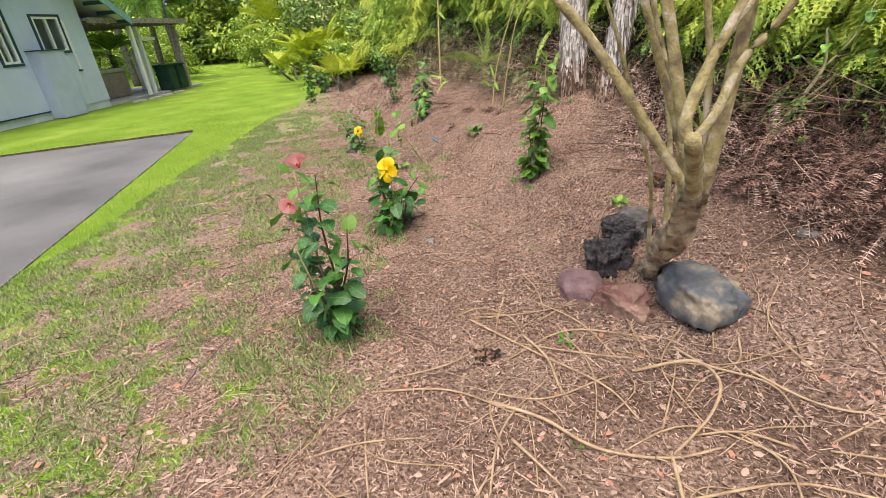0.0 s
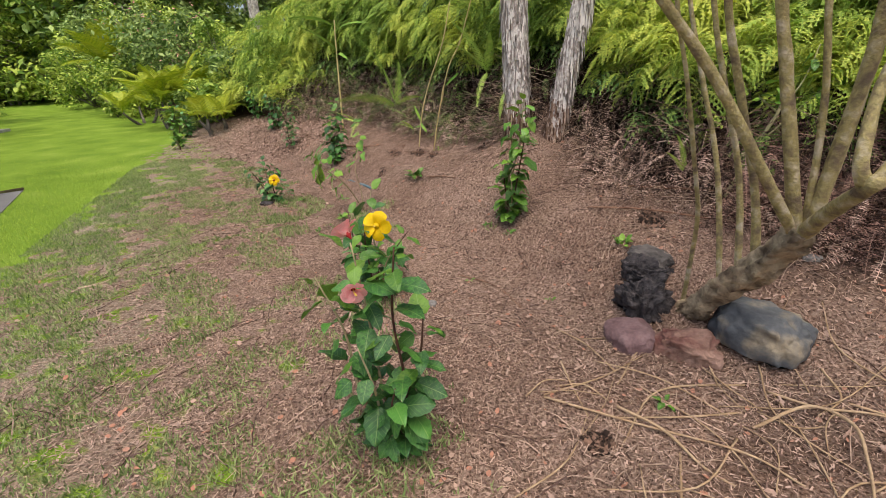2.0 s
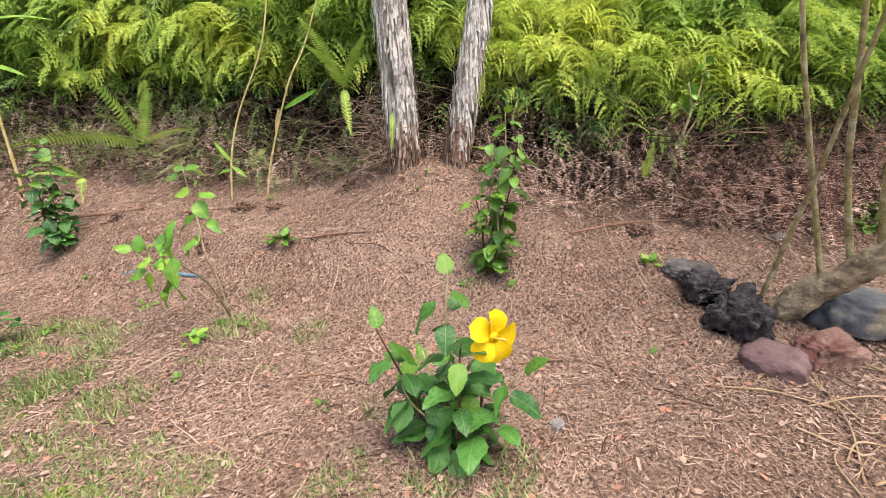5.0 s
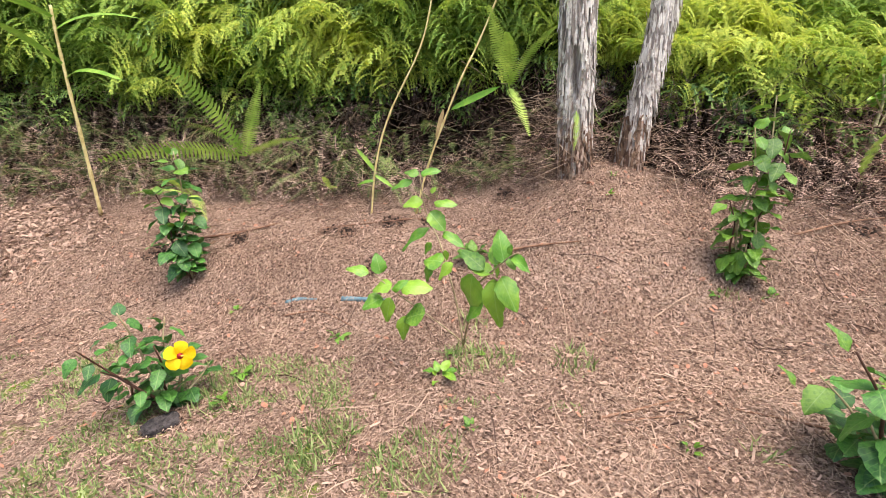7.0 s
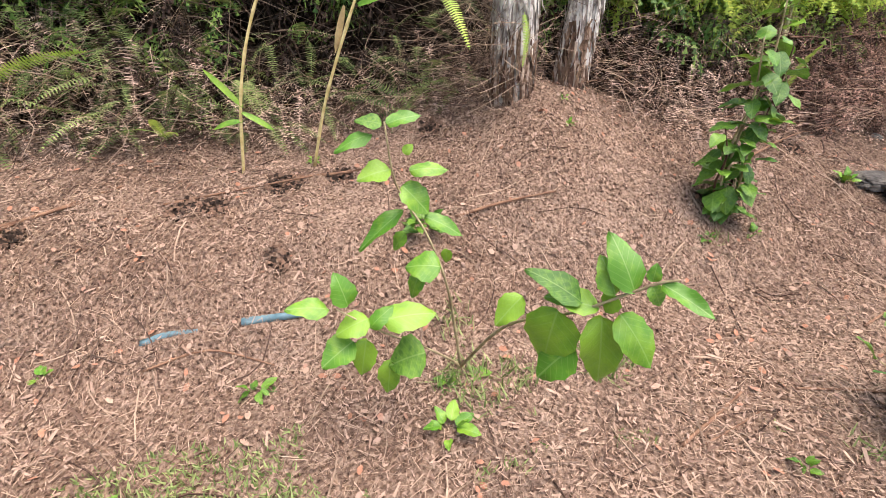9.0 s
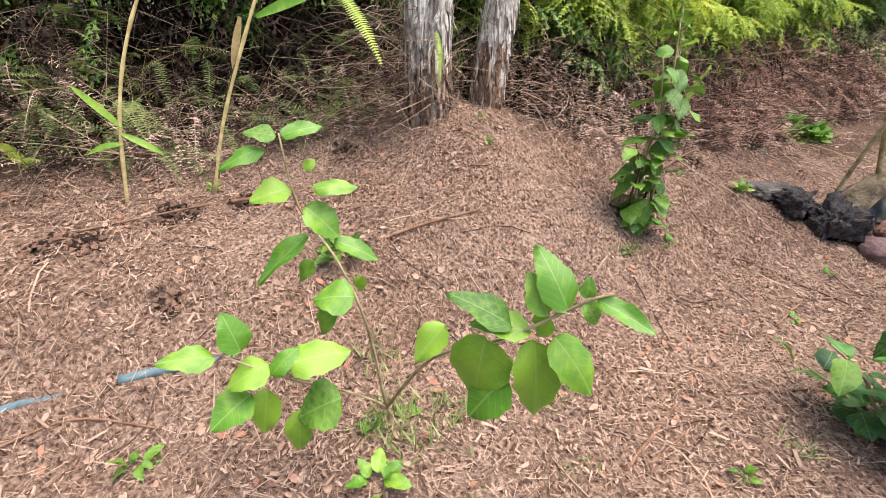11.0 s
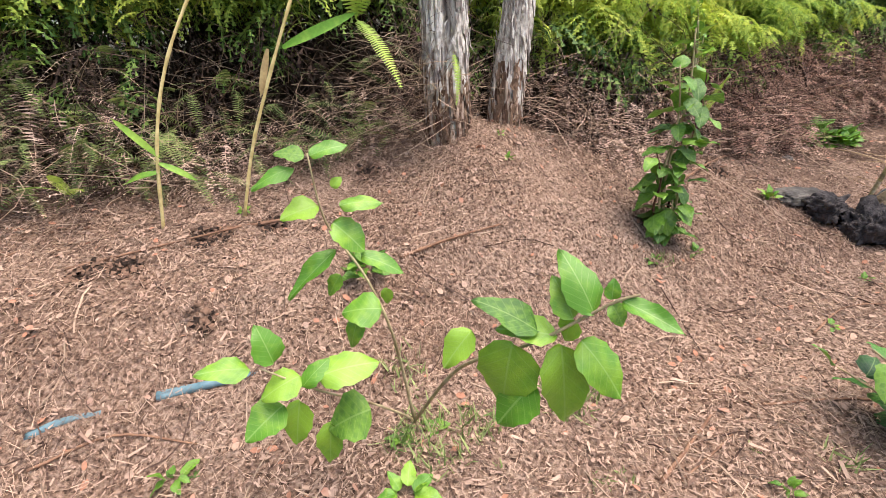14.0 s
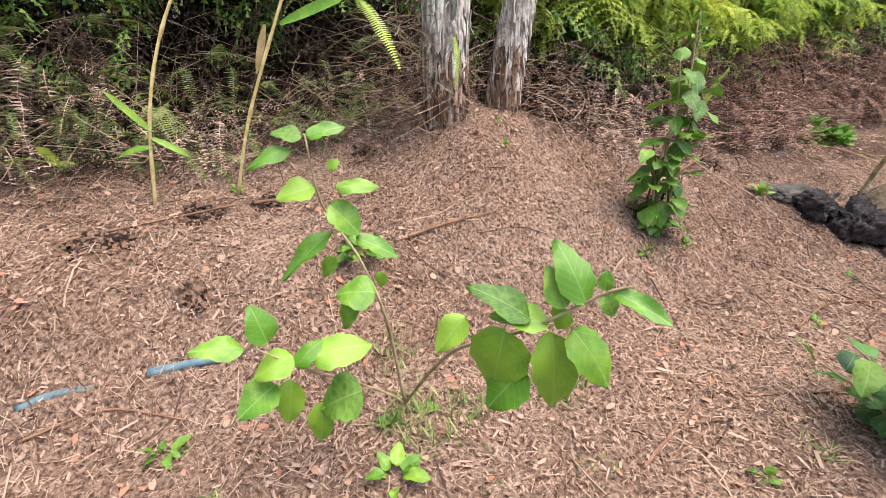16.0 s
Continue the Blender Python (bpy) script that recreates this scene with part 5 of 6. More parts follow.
twig_field("dry_twigs", 900, 36, in_thicket, (0.25, 0.7), (0.0012, 0.004), "tangle of dry reddish twigs in the dead ferns",
           mat("dead_red_twig", (0.04, 0.02, 0.016), (0.27, 0.16, 0.12), scale=2, fine=60, rough=0.9, bump=0.0, island=0.8))



def at_foot(r):
    a, q = r.uniform(0, 6.28), r.uniform(0.05, 0.3)
    x, y = 3.55 + q * math.cos(a), 5.5 + q * math.sin(a)
    return x, y, float(land(x, y)) + r.uniform(0.0, 0.75)


twig_field("dry_twigs", 380, 38, at_foot, (0.15, 0.45), (0.001, 0.0032), "tangle of dry root strands at the foot of the twin trunk")

# single sword ferns that stand out
SWORD = arr_mesh("frond", *sword_frond(33, 0.4, 0.09), mat("sword_fern", (0.24, 0.4, 0.06), (0.48, 0.64, 0.13), scale=5, rough=0.5, bump=0.0, obrand=0.4, trans=0.2), False)


def sword_fern(place, fronds):
    root = new("sword_fern")
    root.location = place
    tagged(root, "green sword fern with long comb-like fronds", "fern", "sword ferns")
    for yaw, tilt, ln, *roll in fronds:
        f = new("frond", SWORD)
        f.parent = root
        f.matrix_basis = pose(0, 0, 0, roll[0] if roll else random.uniform(-25, 25), -tilt, yaw) @ Matrix.Diagonal((ln, ln, ln, 1))


random.seed(8)
sword_fern((1.74, 7.8, 1.0), [(140, 58, 1.5, 62), (150, 8, 1.3, 50), (-45, 68, 0.75, -60), (120, 35, 0.7, 55), (-30, 20, 0.6, -40)])
sword_fern((3.35, 5.75, 1.5), [(225, 35, 0.75), (200, 60, 0.7), (280, 50, 0.6), (250, -40, 0.5)])
sword_fern((3.56, 5.24, 1.3), [(225, -72, 0.3)])
sword_fern((4.98, 3.75, 0.75), [(225, 70, 0.35), (200, 50, 0.25)])
sword_fern((5.3, 4.3, 0.8), [(225, 65, 0.5), (180, 50, 0.45), (280, 60, 0.5)])
sword_fern((1.15, 7.5, 0.75), [(240, 30, 0.6), (270, -10, 0.5), (200, 20, 0.5)])
sword_fern((2.2, 6.9, 0.7), [(230, 40, 0.3), (260, 20, 0.26), (200, 30, 0.28)])

# ---------------------------------------------------------------- trees and shrubs behind
M_WOODBARK = mat("forest_bark", (0.1, 0.085, 0.07), (0.32, 0.28, 0.24), scale=4, fine=30, rough=0.95, bump=0.8)
M_CROWN = [mat("crown_leaf_a", (0.1, 0.18, 0.045), (0.42, 0.54, 0.17), scale=0.5, rough=0.6, bump=0, island=0.6, trans=0.2),
           mat("crown_leaf_b", (0.16, 0.28, 0.04), (0.56, 0.66, 0.13), scale=0.5, rough=0.6, bump=0, island=0.6, trans=0.25)]
LEAFLET_V = [(0, 0, 0), (0.5, 0.22, 0.06), (1, 0, -0.1), (0.5, -0.22, 0.06)]
LEAFLET_F = [(0, 1, 2, 3)]


def crown(name, centres, radii, n, leaf, material, seed, parent=None):
    r = np.random.default_rng(seed)
    k = r.integers(0, len(centres), n)
    d = r.normal(size=(n, 3))
    d /= np.linalg.norm(d, axis=1)[:, None]
    c, q = np.asarray(centres, float)[k], np.asarray(radii, float)[k]
    p = c + d * (q * r.uniform(0.45, 1.1, n))[:, None] * np.array([1, 1, 0.75])
    ob = scatter(name, LEAFLET_V, LEAFLET_F, p, spin(r.uniform(0, 6.28, n), r.uniform(-0.3, 1.0, n), r.normal(0, 0.6, n)), r.uniform(*leaf, n), material)
    ob.parent = parent
    return ob


def forest_tree(seed, height, spread, which, leaf=(0.16, 0.3), n=2600, bare=0.4):
    r = random.Random(seed)
    root = new("forest_tree")
    tagged(root, "slender forest tree with a thin ragged crown" if bare > 0.3 else "leafy shrub-like tree behind the ferns", "tree", "trees behind the bank")
    top = Vector((r.uniform(-0.6, 0.6), r.uniform(-0.6, 0.6), height))
    line = bend([(0, 0, -0.3), (top.x * 0.2 + r.uniform(-.2, .2), top.y * 0.3, height * 0.35), top * 0.7, top], 5)
    m = len(line)
    piece("trunk", *tube(line, [height * 0.016 * (1 - 0.8 * i / m) + 0.01 for i in range(m)], 8, 0.2, seed), M_WOODBARK, root)
    centres, radii = [], []
    for k in range(11):
        t = bare + (1 - bare) * (k + 0.5) / 11
        p = line[min(int(t * (m - 1)), m - 1)]
        a = k * 2.4 + r.uniform(-0.4, 0.4)
        e = p + Vector((math.cos(a), math.sin(a), 0.35)) * spread * r.uniform(0.4, 1.0) * (1.2 - 0.6 * t)
        mid = p.lerp(e, 0.5) + Vector((0, 0, -0.05 * spread))
        piece("limb", *tube([p, mid, e], [0.03 + 0.004 * height * (1 - t), 0.022, 0.01], 5, 0.1, k), M_WOODBARK, root)
        for _ in range(2):
            centres.append(e + Vector((r.uniform(-.4, .4), r.uniform(-.4, .4), r.uniform(-.2, .4))) * spread * 0.4)
            radii.append(spread * r.uniform(0.22, 0.42))
    crown("crown", centres, radii, n, leaf, M_CROWN[which], seed, root)
    return root


def grown(m, k):
    return m @ Matrix.Diagonal((k, k, k, 1))


protos = [forest_tree(1, 12.0, 2.6, 0, (0.26, 0.46), 1700), forest_tree(2, 9.0, 2.3, 0, (0.26, 0.44), 1500, 0.3), forest_tree(3, 14.0, 3.0, 0, (0.28, 0.5), 1900, 0.35),
          forest_tree(4, 5.0, 2.0, 0, (0.2, 0.36), 1900, 0.1), forest_tree(5, 4.2, 1.9, 1, (0.18, 0.32), 2000, 0.06)]
random.seed(17)
spots = []
for k in range(46):                       # woods behind the fern bank
    spots.append((*sv(11.5 + 22 * random.random() ** 1.2, random.uniform(-16, 30)), random.choice((0, 1, 2, 0, 2, 1)), 1.0))
for k in range(36):                       # low growth closing the woods
    spots.append((*sv(random.uniform(10.4, 13.5), random.uniform(-13, 22)), random.choice((3, 3, 4)), random.uniform(0.7, 1.1)))


def seen_from_start(dx, dy, dist):
    return 3.8 + dx * dist, -0.2 + dy * dist


for k in range(26):                       # woods beyond the lawn's end and behind the house
    t = random.random()
    dx = -0.88 + 0.28 * t
    spots.append((*seen_from_start(dx, math.sqrt(1 - dx * dx), random.uniform(48, 78)), random.choice((0, 2, 2, 1)), 1.3))
for k in range(26):                       # bright growth round the lawn's end
    dx = random.uniform(-0.88, -0.62)
    spots.append((*seen_from_start(dx, math.sqrt(1 - dx * dx), random.uniform(38, 58) if dx < -0.77 or dx > -0.72 else random.uniform(56, 62)), random.choice((4, 4, 3)), random.uniform(0.7, 1.3)))
for k in range(30):                       # leafy growth before the tall woods
    dx = random.uniform(-0.88, -0.5)
    spots.append((*seen_from_start(dx, math.sqrt(1 - dx * dx), random.uniform(44, 56)), random.choice((4, 4, 3)), random.uniform(1.5, 2.3)))
for k in range(26):                       # tall woods over the lawn's end
    dx = random.uniform(-0.8, -0.52)
    spots.append((*seen_from_start(dx, math.sqrt(1 - dx * dx), random.uniform(56, 76)), random.choice((0, 2, 2)), random.uniform(1.1, 1.5)))
first = [True] * 5
for x, y, k, size in spots:
    m = grown(pose(x, y, float(land(x, y)), 0, 0, random.uniform(0, 360)), size)
    if first[k]:
        protos[k].matrix_basis, first[k] = grown(m, 1 / size), False
    else:
        copy_thing(protos[k], m)

# shrubs at the lawn's edge: direction, distance, radius, foliage
for dx, dist, r, which in ((-0.672, 25.0, 1.2, 1), (-0.66, 27.0, 1.5, 1), (-0.645, 24.0, 1.3, 1), (-0.63, 26.5, 2.2, 1), (-0.60, 25.0, 2.5, 0), (-0.575, 21.5, 2.2, 0), (-0.55, 20.5, 2.0, 0),
                           (-0.60, 17.5, 0.8, 1), (-0.575, 16.5, 0.8, 0), (-0.55, 15.5, 0.8, 1), (-0.52, 18.5, 1.7, 1), (-0.69, 34.0, 2.2, 1), (-0.685, 42.0, 3.0, 1), (-0.665, 36.0, 2.8, 1), (-0.655, 31.0, 2.8, 0),
                           (-0.715, 57.0, 2.6, 0), (-0.80, 33.0, 1.8, 1), (-0.83, 30.0, 1.6, 1), (-0.815, 36.0, 2.4, 1), (-0.62, 31.0, 3.0, 1), (-0.50, 16.5, 1.3, 0)):
    x, y = seen_from_start(dx, math.sqrt(1 - dx * dx), dist)
    sh = new("shrub")
    sh.location = (x, y, float(land(x, y)) - 0.05)
    tagged(sh, "rounded leafy shrub at the lawn's edge", "shrub", "shrubs at the lawn's edge")
    rr = random.Random(int(x * 10))
    cs, rs = [], []
    for k in range(12):
        a = rr.uniform(0, 6.28)
        e = Vector((math.cos(a) * r * 0.8 * rr.random(), math.sin(a) * r * 0.8 * rr.random(), r * rr.uniform(0.2, 1.5)))
        cs.append(e)
        rs.append(r * rr.uniform(0.25, 0.5))
        piece("stem", *tube([(0, 0, 0), e * 0.5 + Vector((0, 0, 0.1)), e], [0.035, 0.025, 0.01], 5), M_WOODBARK, sh)
    crown("crown", cs, rs, int(1400 + 500 * r), (0.1 + 0.02 * r, 0.18 + 0.05 * r), M_CROWN[which], int(abs(x * 7)), sh)
    if which == 0 and r > 1.9 and dist < 26:
        crown("blossom", [c + Vector((0.2, -0.3, 0.2)) * r * 0.3 for c in cs], rs, 130, (0.09, 0.16), M_PINK, int(abs(x * 5)), sh)

# unseen foliage added over the leaning shrub to shade the mulch below
crown("crown", [(0.2, -0.9, 3.1), (0.7, -0.5, 3.5), (-0.5, -0.6, 3.4), (0.1, 0.3, 3.3), (0.9, -1.4, 3.2), (-0.1, -1.5, 3.5)], [0.6, 0.7, 0.55, 0.6, 0.6, 0.6], 500, (0.1, 0.17), M_CROWN[1], 77, shrub)

# lone grey trunk leaning in the woods
lone = new("dead_tree")
lone.location = (-5.6, 17.4, float(land(-5.6, 17.4)))
tagged(lone, "bare grey leaning tree trunk above the ferns", "tree")
piece("trunk", *bark_trunk([(0, 0, -0.2), (0, 0, 1.4), (0.1, 0.05, 3.0), (-0.2, 0, 9.0)], 0.22, 0.18, 4.0), M_PAPER, lone)


# ---------------------------------------------------------------- palms
M_PALM = mat("palm_leaf", (0.09, 0.22, 0.03), (0.32, 0.48, 0.09), scale=2, rough=0.5, bump=0, island=0.5, trans=0.2)
M_ARECA = mat("areca_leaf", (0.24, 0.34, 0.02), (0.46, 0.50, 0.04), scale=2, rough=0.5, bump=0, island=0.5, trans=0.25)
M_PALMTRUNK = mat("palm_trunk", (0.07, 0.06, 0.05), (0.2, 0.18, 0.15), scale=12, rough=0.95, bump=0.8)


def palm_frond(pairs=30, droop=0.75, half=0.3):
    spine = [Vector((t, 0, 0.45 * t - droop * t * t)) for t in [i / 10 for i in range(11)]]
    chunks = [strip([(p, Vector((0, 1, 0))) for p in spine], 0.03, 0.006)]
    for k in range(pairs):
        t = 0.18 + 0.82 * k / pairs
        i = min(int(t * 10), 9)
        p = spine[i].lerp(spine[i + 1], t * 10 - i)
        ln = half * math.sin(math.pi * (0.15 + 0.8 * (1 - t) + 0.0)) + 0.05
        for sgn in (-1, 1):
            out = Vector((0.55, sgn * 0.85, 0.12)).normalized()
            a, b, c = p, p + out * ln * 0.55, p + out * ln + Vector((0, 0, -0.35 * ln))
            w = Vector((0.022, 0, 0.0))
            chunks.append(([tuple(a - w * 0.5), tuple(a + w * 0.5), tuple(b + w * 0.6), tuple(b - w * 0.6), tuple(c)], [(0, 1, 2, 3), (3, 2, 4, 4)][:1]))
            chunks.append(([tuple(b - w * 0.6), tuple(b + w * 0.6), tuple(c + w * 0.1), tuple(c - w * 0.1)], [(0, 1, 2, 3)]))
    return join(chunks)


PF = {"tall": arr_mesh("frond", *palm_frond(), M_PALM, False), "areca": arr_mesh("frond", *palm_frond(24, 0.6, 0.28), M_ARECA, False)}


def palm(x, y, height, kind, n, ln, label, stems=1, seed=0):
    r = random.Random(seed)
    root = new("palm_tree")
    root.location = (x, y, float(land(x, y)) - 0.05)
    tagged(root, label, "palm", "palms")
    for s in range(stems):
        a = s * 2.4
        o = Vector((math.cos(a), math.sin(a), 0)) * 0.25 * (stems > 1)
        top = o * 2.2 + Vector((r.uniform(-.3, .3), r.uniform(-.3, .3), height * r.uniform(0.75, 1.0)))
        line = bend([o, o.lerp(top, 0.5) + o * 0.2, top], 8)
        rad = 0.13 if kind == "tall" else 0.045
        piece("trunk", *tube(line, [rad * (1.25 - 0.5 * i / len(line)) * (1.06 if i % 2 else 1) for i in range(len(line))], 10, 0.08), M_PALMTRUNK, root)
        for k in range(n):
            f = new("frond", PF[kind])
            f.parent = root
            q = ln * r.uniform(0.75, 1.1)
            f.matrix_basis = pose(*top, r.uniform(-20, 20), -(r.uniform(-30, 55) if kind == "tall" else r.uniform(15, 75)), k * 137.5 + r.uniform(-15, 15)) @ Matrix.Diagonal((q, q, q, 1))


for dx, dist, h, kind, n, ln, stems, label in (
        (-0.79, 27.0, 4.5, "tall", 18, 1.7, 1, "tall green palm behind the patio"), (-0.836, 27.0, 5.2, "tall", 18, 1.8, 1, "tall green palm behind the patio"),
        (-0.81, 29.0, 4.0, "tall", 14, 1.5, 1, "tall green palm behind the patio"), (-0.845, 22.5, 2.0, "tall", 14, 1.4, 1, "short palm beside the patio"),
        (-0.667, 29.0, 2.4, "areca", 9, 2.0, 4, "yellow-green areca palm clump by the lawn"), (-0.61, 17.5, 1.0, "areca", 7, 1.3, 5, "yellow-green areca palm clump by the lawn"),
        (-0.645, 20.5, 0.6, "areca", 6, 1.0, 3, "yellow-green areca palm clump by the lawn"), (-0.56, 14.5, 0.5, "areca", 5, 0.9, 3, "yellow-green areca palm clump by the lawn")):
    palm(*seen_from_start(dx, math.sqrt(1 - dx * dx), dist), h, kind, n, ln, label, stems, seed=int(dist * h))
# ---------------------------------------------------------------- mulch, straw, twigs and fallen leaves
M_CHIP = mat("mulch_chip", (0.145, 0.088, 0.066), (0.47, 0.325, 0.252), scale=1.2, fine=60, rough=0.95, bump=0.0, island=0.75, c3=(0.3, 0.193, 0.147))
M_STRAW = mat("pale_straw", (0.15, 0.09, 0.066), (0.5, 0.352, 0.265), scale=2, fine=60, rough=0.85, bump=0.0, island=0.8)
M_FALLEN = mat("fallen_leaf", (0.42, 0.2, 0.13), (0.46, 0.31, 0.235), scale=3, fine=60, rough=0.85, bump=0.0, island=0.9, c3=(0.36, 0.25, 0.2))
M_GRASS = mat("grass_blade", (0.14, 0.21, 0.06), (0.36, 0.42, 0.17), scale=0.8, fine=40, rough=0.6, bump=0.0, island=0.6, trans=0.2)
M_LAWN = mat("lawn_blade", (0.19, 0.33, 0.03), (0.38, 0.5, 0.07), scale=0.6, fine=40, rough=0.6, bump=0.0, island=0.6, trans=0.2)


def ground_normal_tilt(x, y):
    e = 0.05
    return (land(x + e, y) - land(x - e, y)) / (2 * e), (land(x, y + e) - land(x, y - e)) / (2 * e)


def litter(name, tv, tf, n, seed, box, size, aspect, material, keep, lift=(0.001, 0.014), tilt=0.26, label="", category="mulch"):
    r = np.random.default_rng(seed)
    x, y = r.uniform(box[0], box[1], n), r.uniform(box[2], box[3], n)
    k = keep(x, y, r)
    x, y = x[k], y[k]
    n = len(x)
    z = ground_z(x, y) + r.uniform(*lift, n)
    yaw = r.uniform(0, 2 * np.pi, n)
    sx, sy = ground_normal_tilt(x, y)
    slope = sx * np.cos(yaw) + sy * np.sin(yaw)
    rot = spin(yaw, -np.arctan(slope) + r.normal(0, tilt, n), r.normal(0, 0.4, n))
    ln = r.uniform(*size, n)
    ob = scatter(name, tv, tf, np.stack([x, y, z], -1), rot, np.stack([ln, ln * r.uniform(*aspect, n), ln], -1), material)
    return tagged(ob, label, category, kind="stuff")


CHIP_V = [(-0.5, -0.4, 0), (0.42, -0.5, 0.03), (0.5, 0.35, 0.0), (-0.4, 0.5, 0.04)]
CHIP_F = [(0, 1, 2, 3)]
STRAW_V = [(-0.5, -0.5, 0), (0.5, -0.35, 0.02), (0.5, 0.35, 0.02), (-0.5, 0.5, 0)]
STRAW_F = [(0, 1, 2, 3)]
OVAL_V = [(-0.5, 0, 0), (-0.2, -0.38, 0.06), (0.25, -0.34, 0.05), (0.5, 0, 0.0), (0.25, 0.34, 0.07), (-0.2, 0.38, 0.04)]
OVAL_F = [(0, 1, 4, 5), (1, 2, 3, 4)]


def bare(x, y, r):
    d = -grassy(x, y)
    s = (x + y) * 0.7071
    v = (y - x) * 0.7071
    soil = np.zeros(len(x), bool)
    for cx, cy, rad in CLODS:
        soil |= (x - cx) ** 2 + (y - cy) ** 2 < rad ** 2
    return (d > 0) & (s < front(v) + 0.2) & (~soil | (r.uniform(size=len(x)) < 0.08)) & (r.uniform(size=len(x)) < np.clip(0.15 + d / 2.4, 0, 1) * np.where(grass_clumps(x, y), 0.3, 1.0) * (1 - 0.4 * np.exp(-((x - 4.9) ** 2 + (y - 1.6) ** 2) / 1.6)) * (1 - 0.6 * np.clip((s - 5.3) / 0.6, 0, 1) * np.clip((-1.2 - v) / 0.5, 0, 1)))


litter("mulch_chips", CHIP_V, CHIP_F, 360000, 41, (-1.5, 7.0, -0.3, 9.2), (0.007, 0.03), (0.12, 0.36), M_CHIP, bare, lift=(0.001, 0.016), tilt=0.4, label="shredded reddish-brown mulch chips")
litter("mulch_straw", STRAW_V, STRAW_F, 250000, 42, (-1.5, 7.0, -0.3, 9.2), (0.018, 0.075), (0.022, 0.055), M_STRAW, bare, lift=(0.002, 0.02), tilt=0.24, label="dry straw-coloured fibres in the mulch")
litter("mulch_shreds", CHIP_V, CHIP_F, 4000, 44, (-1.5, 7.0, -0.3, 9.2), (0.03, 0.075), (0.08, 0.2), M_CHIP, bare, lift=(0.008, 0.028), tilt=0.25, label="larger torn strips of bark in the mulch")
litter("mulch_chips", CHIP_V, CHIP_F, 60000, 45, (-7.0, 0.5, 8.0, 15.0), (0.02, 0.07), (0.15, 0.45), M_CHIP, bare, lift=(0.003, 0.03), tilt=0.4, label="shredded reddish-brown mulch chips")
litter("fallen_leaves", OVAL_V, OVAL_F, 5600, 43, (-1.5, 7.0, -0.5, 8.5), (0.02, 0.046), (0.6, 0.95), M_FALLEN, bare, lift=(0.006, 0.016), label="small orange-brown fallen leaves", category="leaves")



def in_hollow(x, y, r):
    out = np.zeros(len(x), bool)
    for cx, cy, rad in CLODS:
        out |= (x - cx) ** 2 + (y - cy) ** 2 < (rad * 1.15) ** 2 * r.uniform(0.3, 1.0, len(x))
    return out


M_CRUMB = mat("dark_soil_crumb", (0.025, 0.015, 0.011), (0.2, 0.12, 0.085), scale=8, fine=60, rough=1.0, bump=0.0, island=0.9)
CRUMB_V = [(-0.5, -0.4, 0), (0.45, -0.5, 0.05), (0.5, 0.42, 0), (-0.42, 0.5, 0.05), (0.0, 0.0, 0.65)]
CRUMB_F = [(0, 1, 4), (1, 2, 4), (2, 3, 4), (3, 0, 4)]
litter("soil_crumbs", CRUMB_V, CRUMB_F, 420000, 46, (0.4, 5.0, 1.4, 7.8), (0.008, 0.034), (0.5, 1.0), M_CRUMB, in_hollow, lift=(0.0, 0.03), tilt=0.5, label="dark crumbs of bare soil in scraped hollows", category="soil")

BLADE_V = [(-0.09, 0, 0), (0.09, 0, 0), (0.015, 0.35, 1.0), (-0.015, 0.35, 1.0)]
BLADE_F = [(0, 1, 2, 3)]


def grass(name, n, seed, box, size, keep, material, label, lean=0.5, wide=0.9):
    r = np.random.default_rng(seed)
    x, y = r.uniform(box[0], box[1], n), r.uniform(box[2], box[3], n)
    k = keep(x, y, r)
    x, y = x[k], y[k]
    n = len(x)
    rot = spin(r.uniform(0, 6.28, n), r.normal(0, lean * 0.5, n), r.normal(0, lean, n))
    h = r.uniform(*size, n)
    ob = scatter(name, BLADE_V, BLADE_F, np.stack([x, y, ground_z(x, y) - 0.003], -1), rot, np.stack([h * wide, h, h], -1), material)
    return tagged(ob, label, "grass", kind="stuff")


def on_lawn(x, y, r):
    d = grassy(x, y)
    return (d > -0.1) & ~inside(x, y, drive) & (r.uniform(size=len(x)) < np.clip(0.3 + d / 0.6, 0, 1) * np.clip((9.5 - y) / 5, 0, 1) * np.clip((x + 7.5) / 3, 0, 1))


def patchy(x, y, r):
    return grass_clumps(x, y) & ~inside(x, y, drive) & (r.uniform(size=len(x)) < 0.85)


grass("lawn_grass", 260000, 51, (-7.5, 1.3, -1.5, 9.5), (0.018, 0.04), on_lawn, M_LAWN, "short mown green lawn grass")
grass("patchy_grass", 600000, 52, (-3.5, 4.6, -1.2, 8.5), (0.014, 0.04), patchy, M_GRASS, "thin patches of creeping grass in the mulch", 0.8, 1.7)


def tufts(x, y, r):
    out = np.zeros(len(x), bool)
    for cx, cy, rad in ((1.95, 4.72, 0.16), (2.1, 4.6, 0.1), (3.1, 1.35, 0.2), (2.95, 1.2, 0.18), (2.45, 2.9, 0.15), (0.75, 5.35, 0.16), (2.6, 2.6, 0.12), (1.15, 5.0, 0.1), (2.4, 3.4, 0.06), (3.45, 3.95, 0.05), (2.8, 2.3, 0.14), (2.75, 1.1, 0.16), (2.85, 1.5, 0.12), (3.3, 1.1, 0.08), (2.35, 4.3, 0.12), (2.2, 4.95, 0.1), (1.3, 4.3, 0.2), (1.0, 4.7, 0.18), (2.75, 2.75, 0.1)):
        out |= (x - cx) ** 2 + (y - cy) ** 2 < rad ** 2
    return out


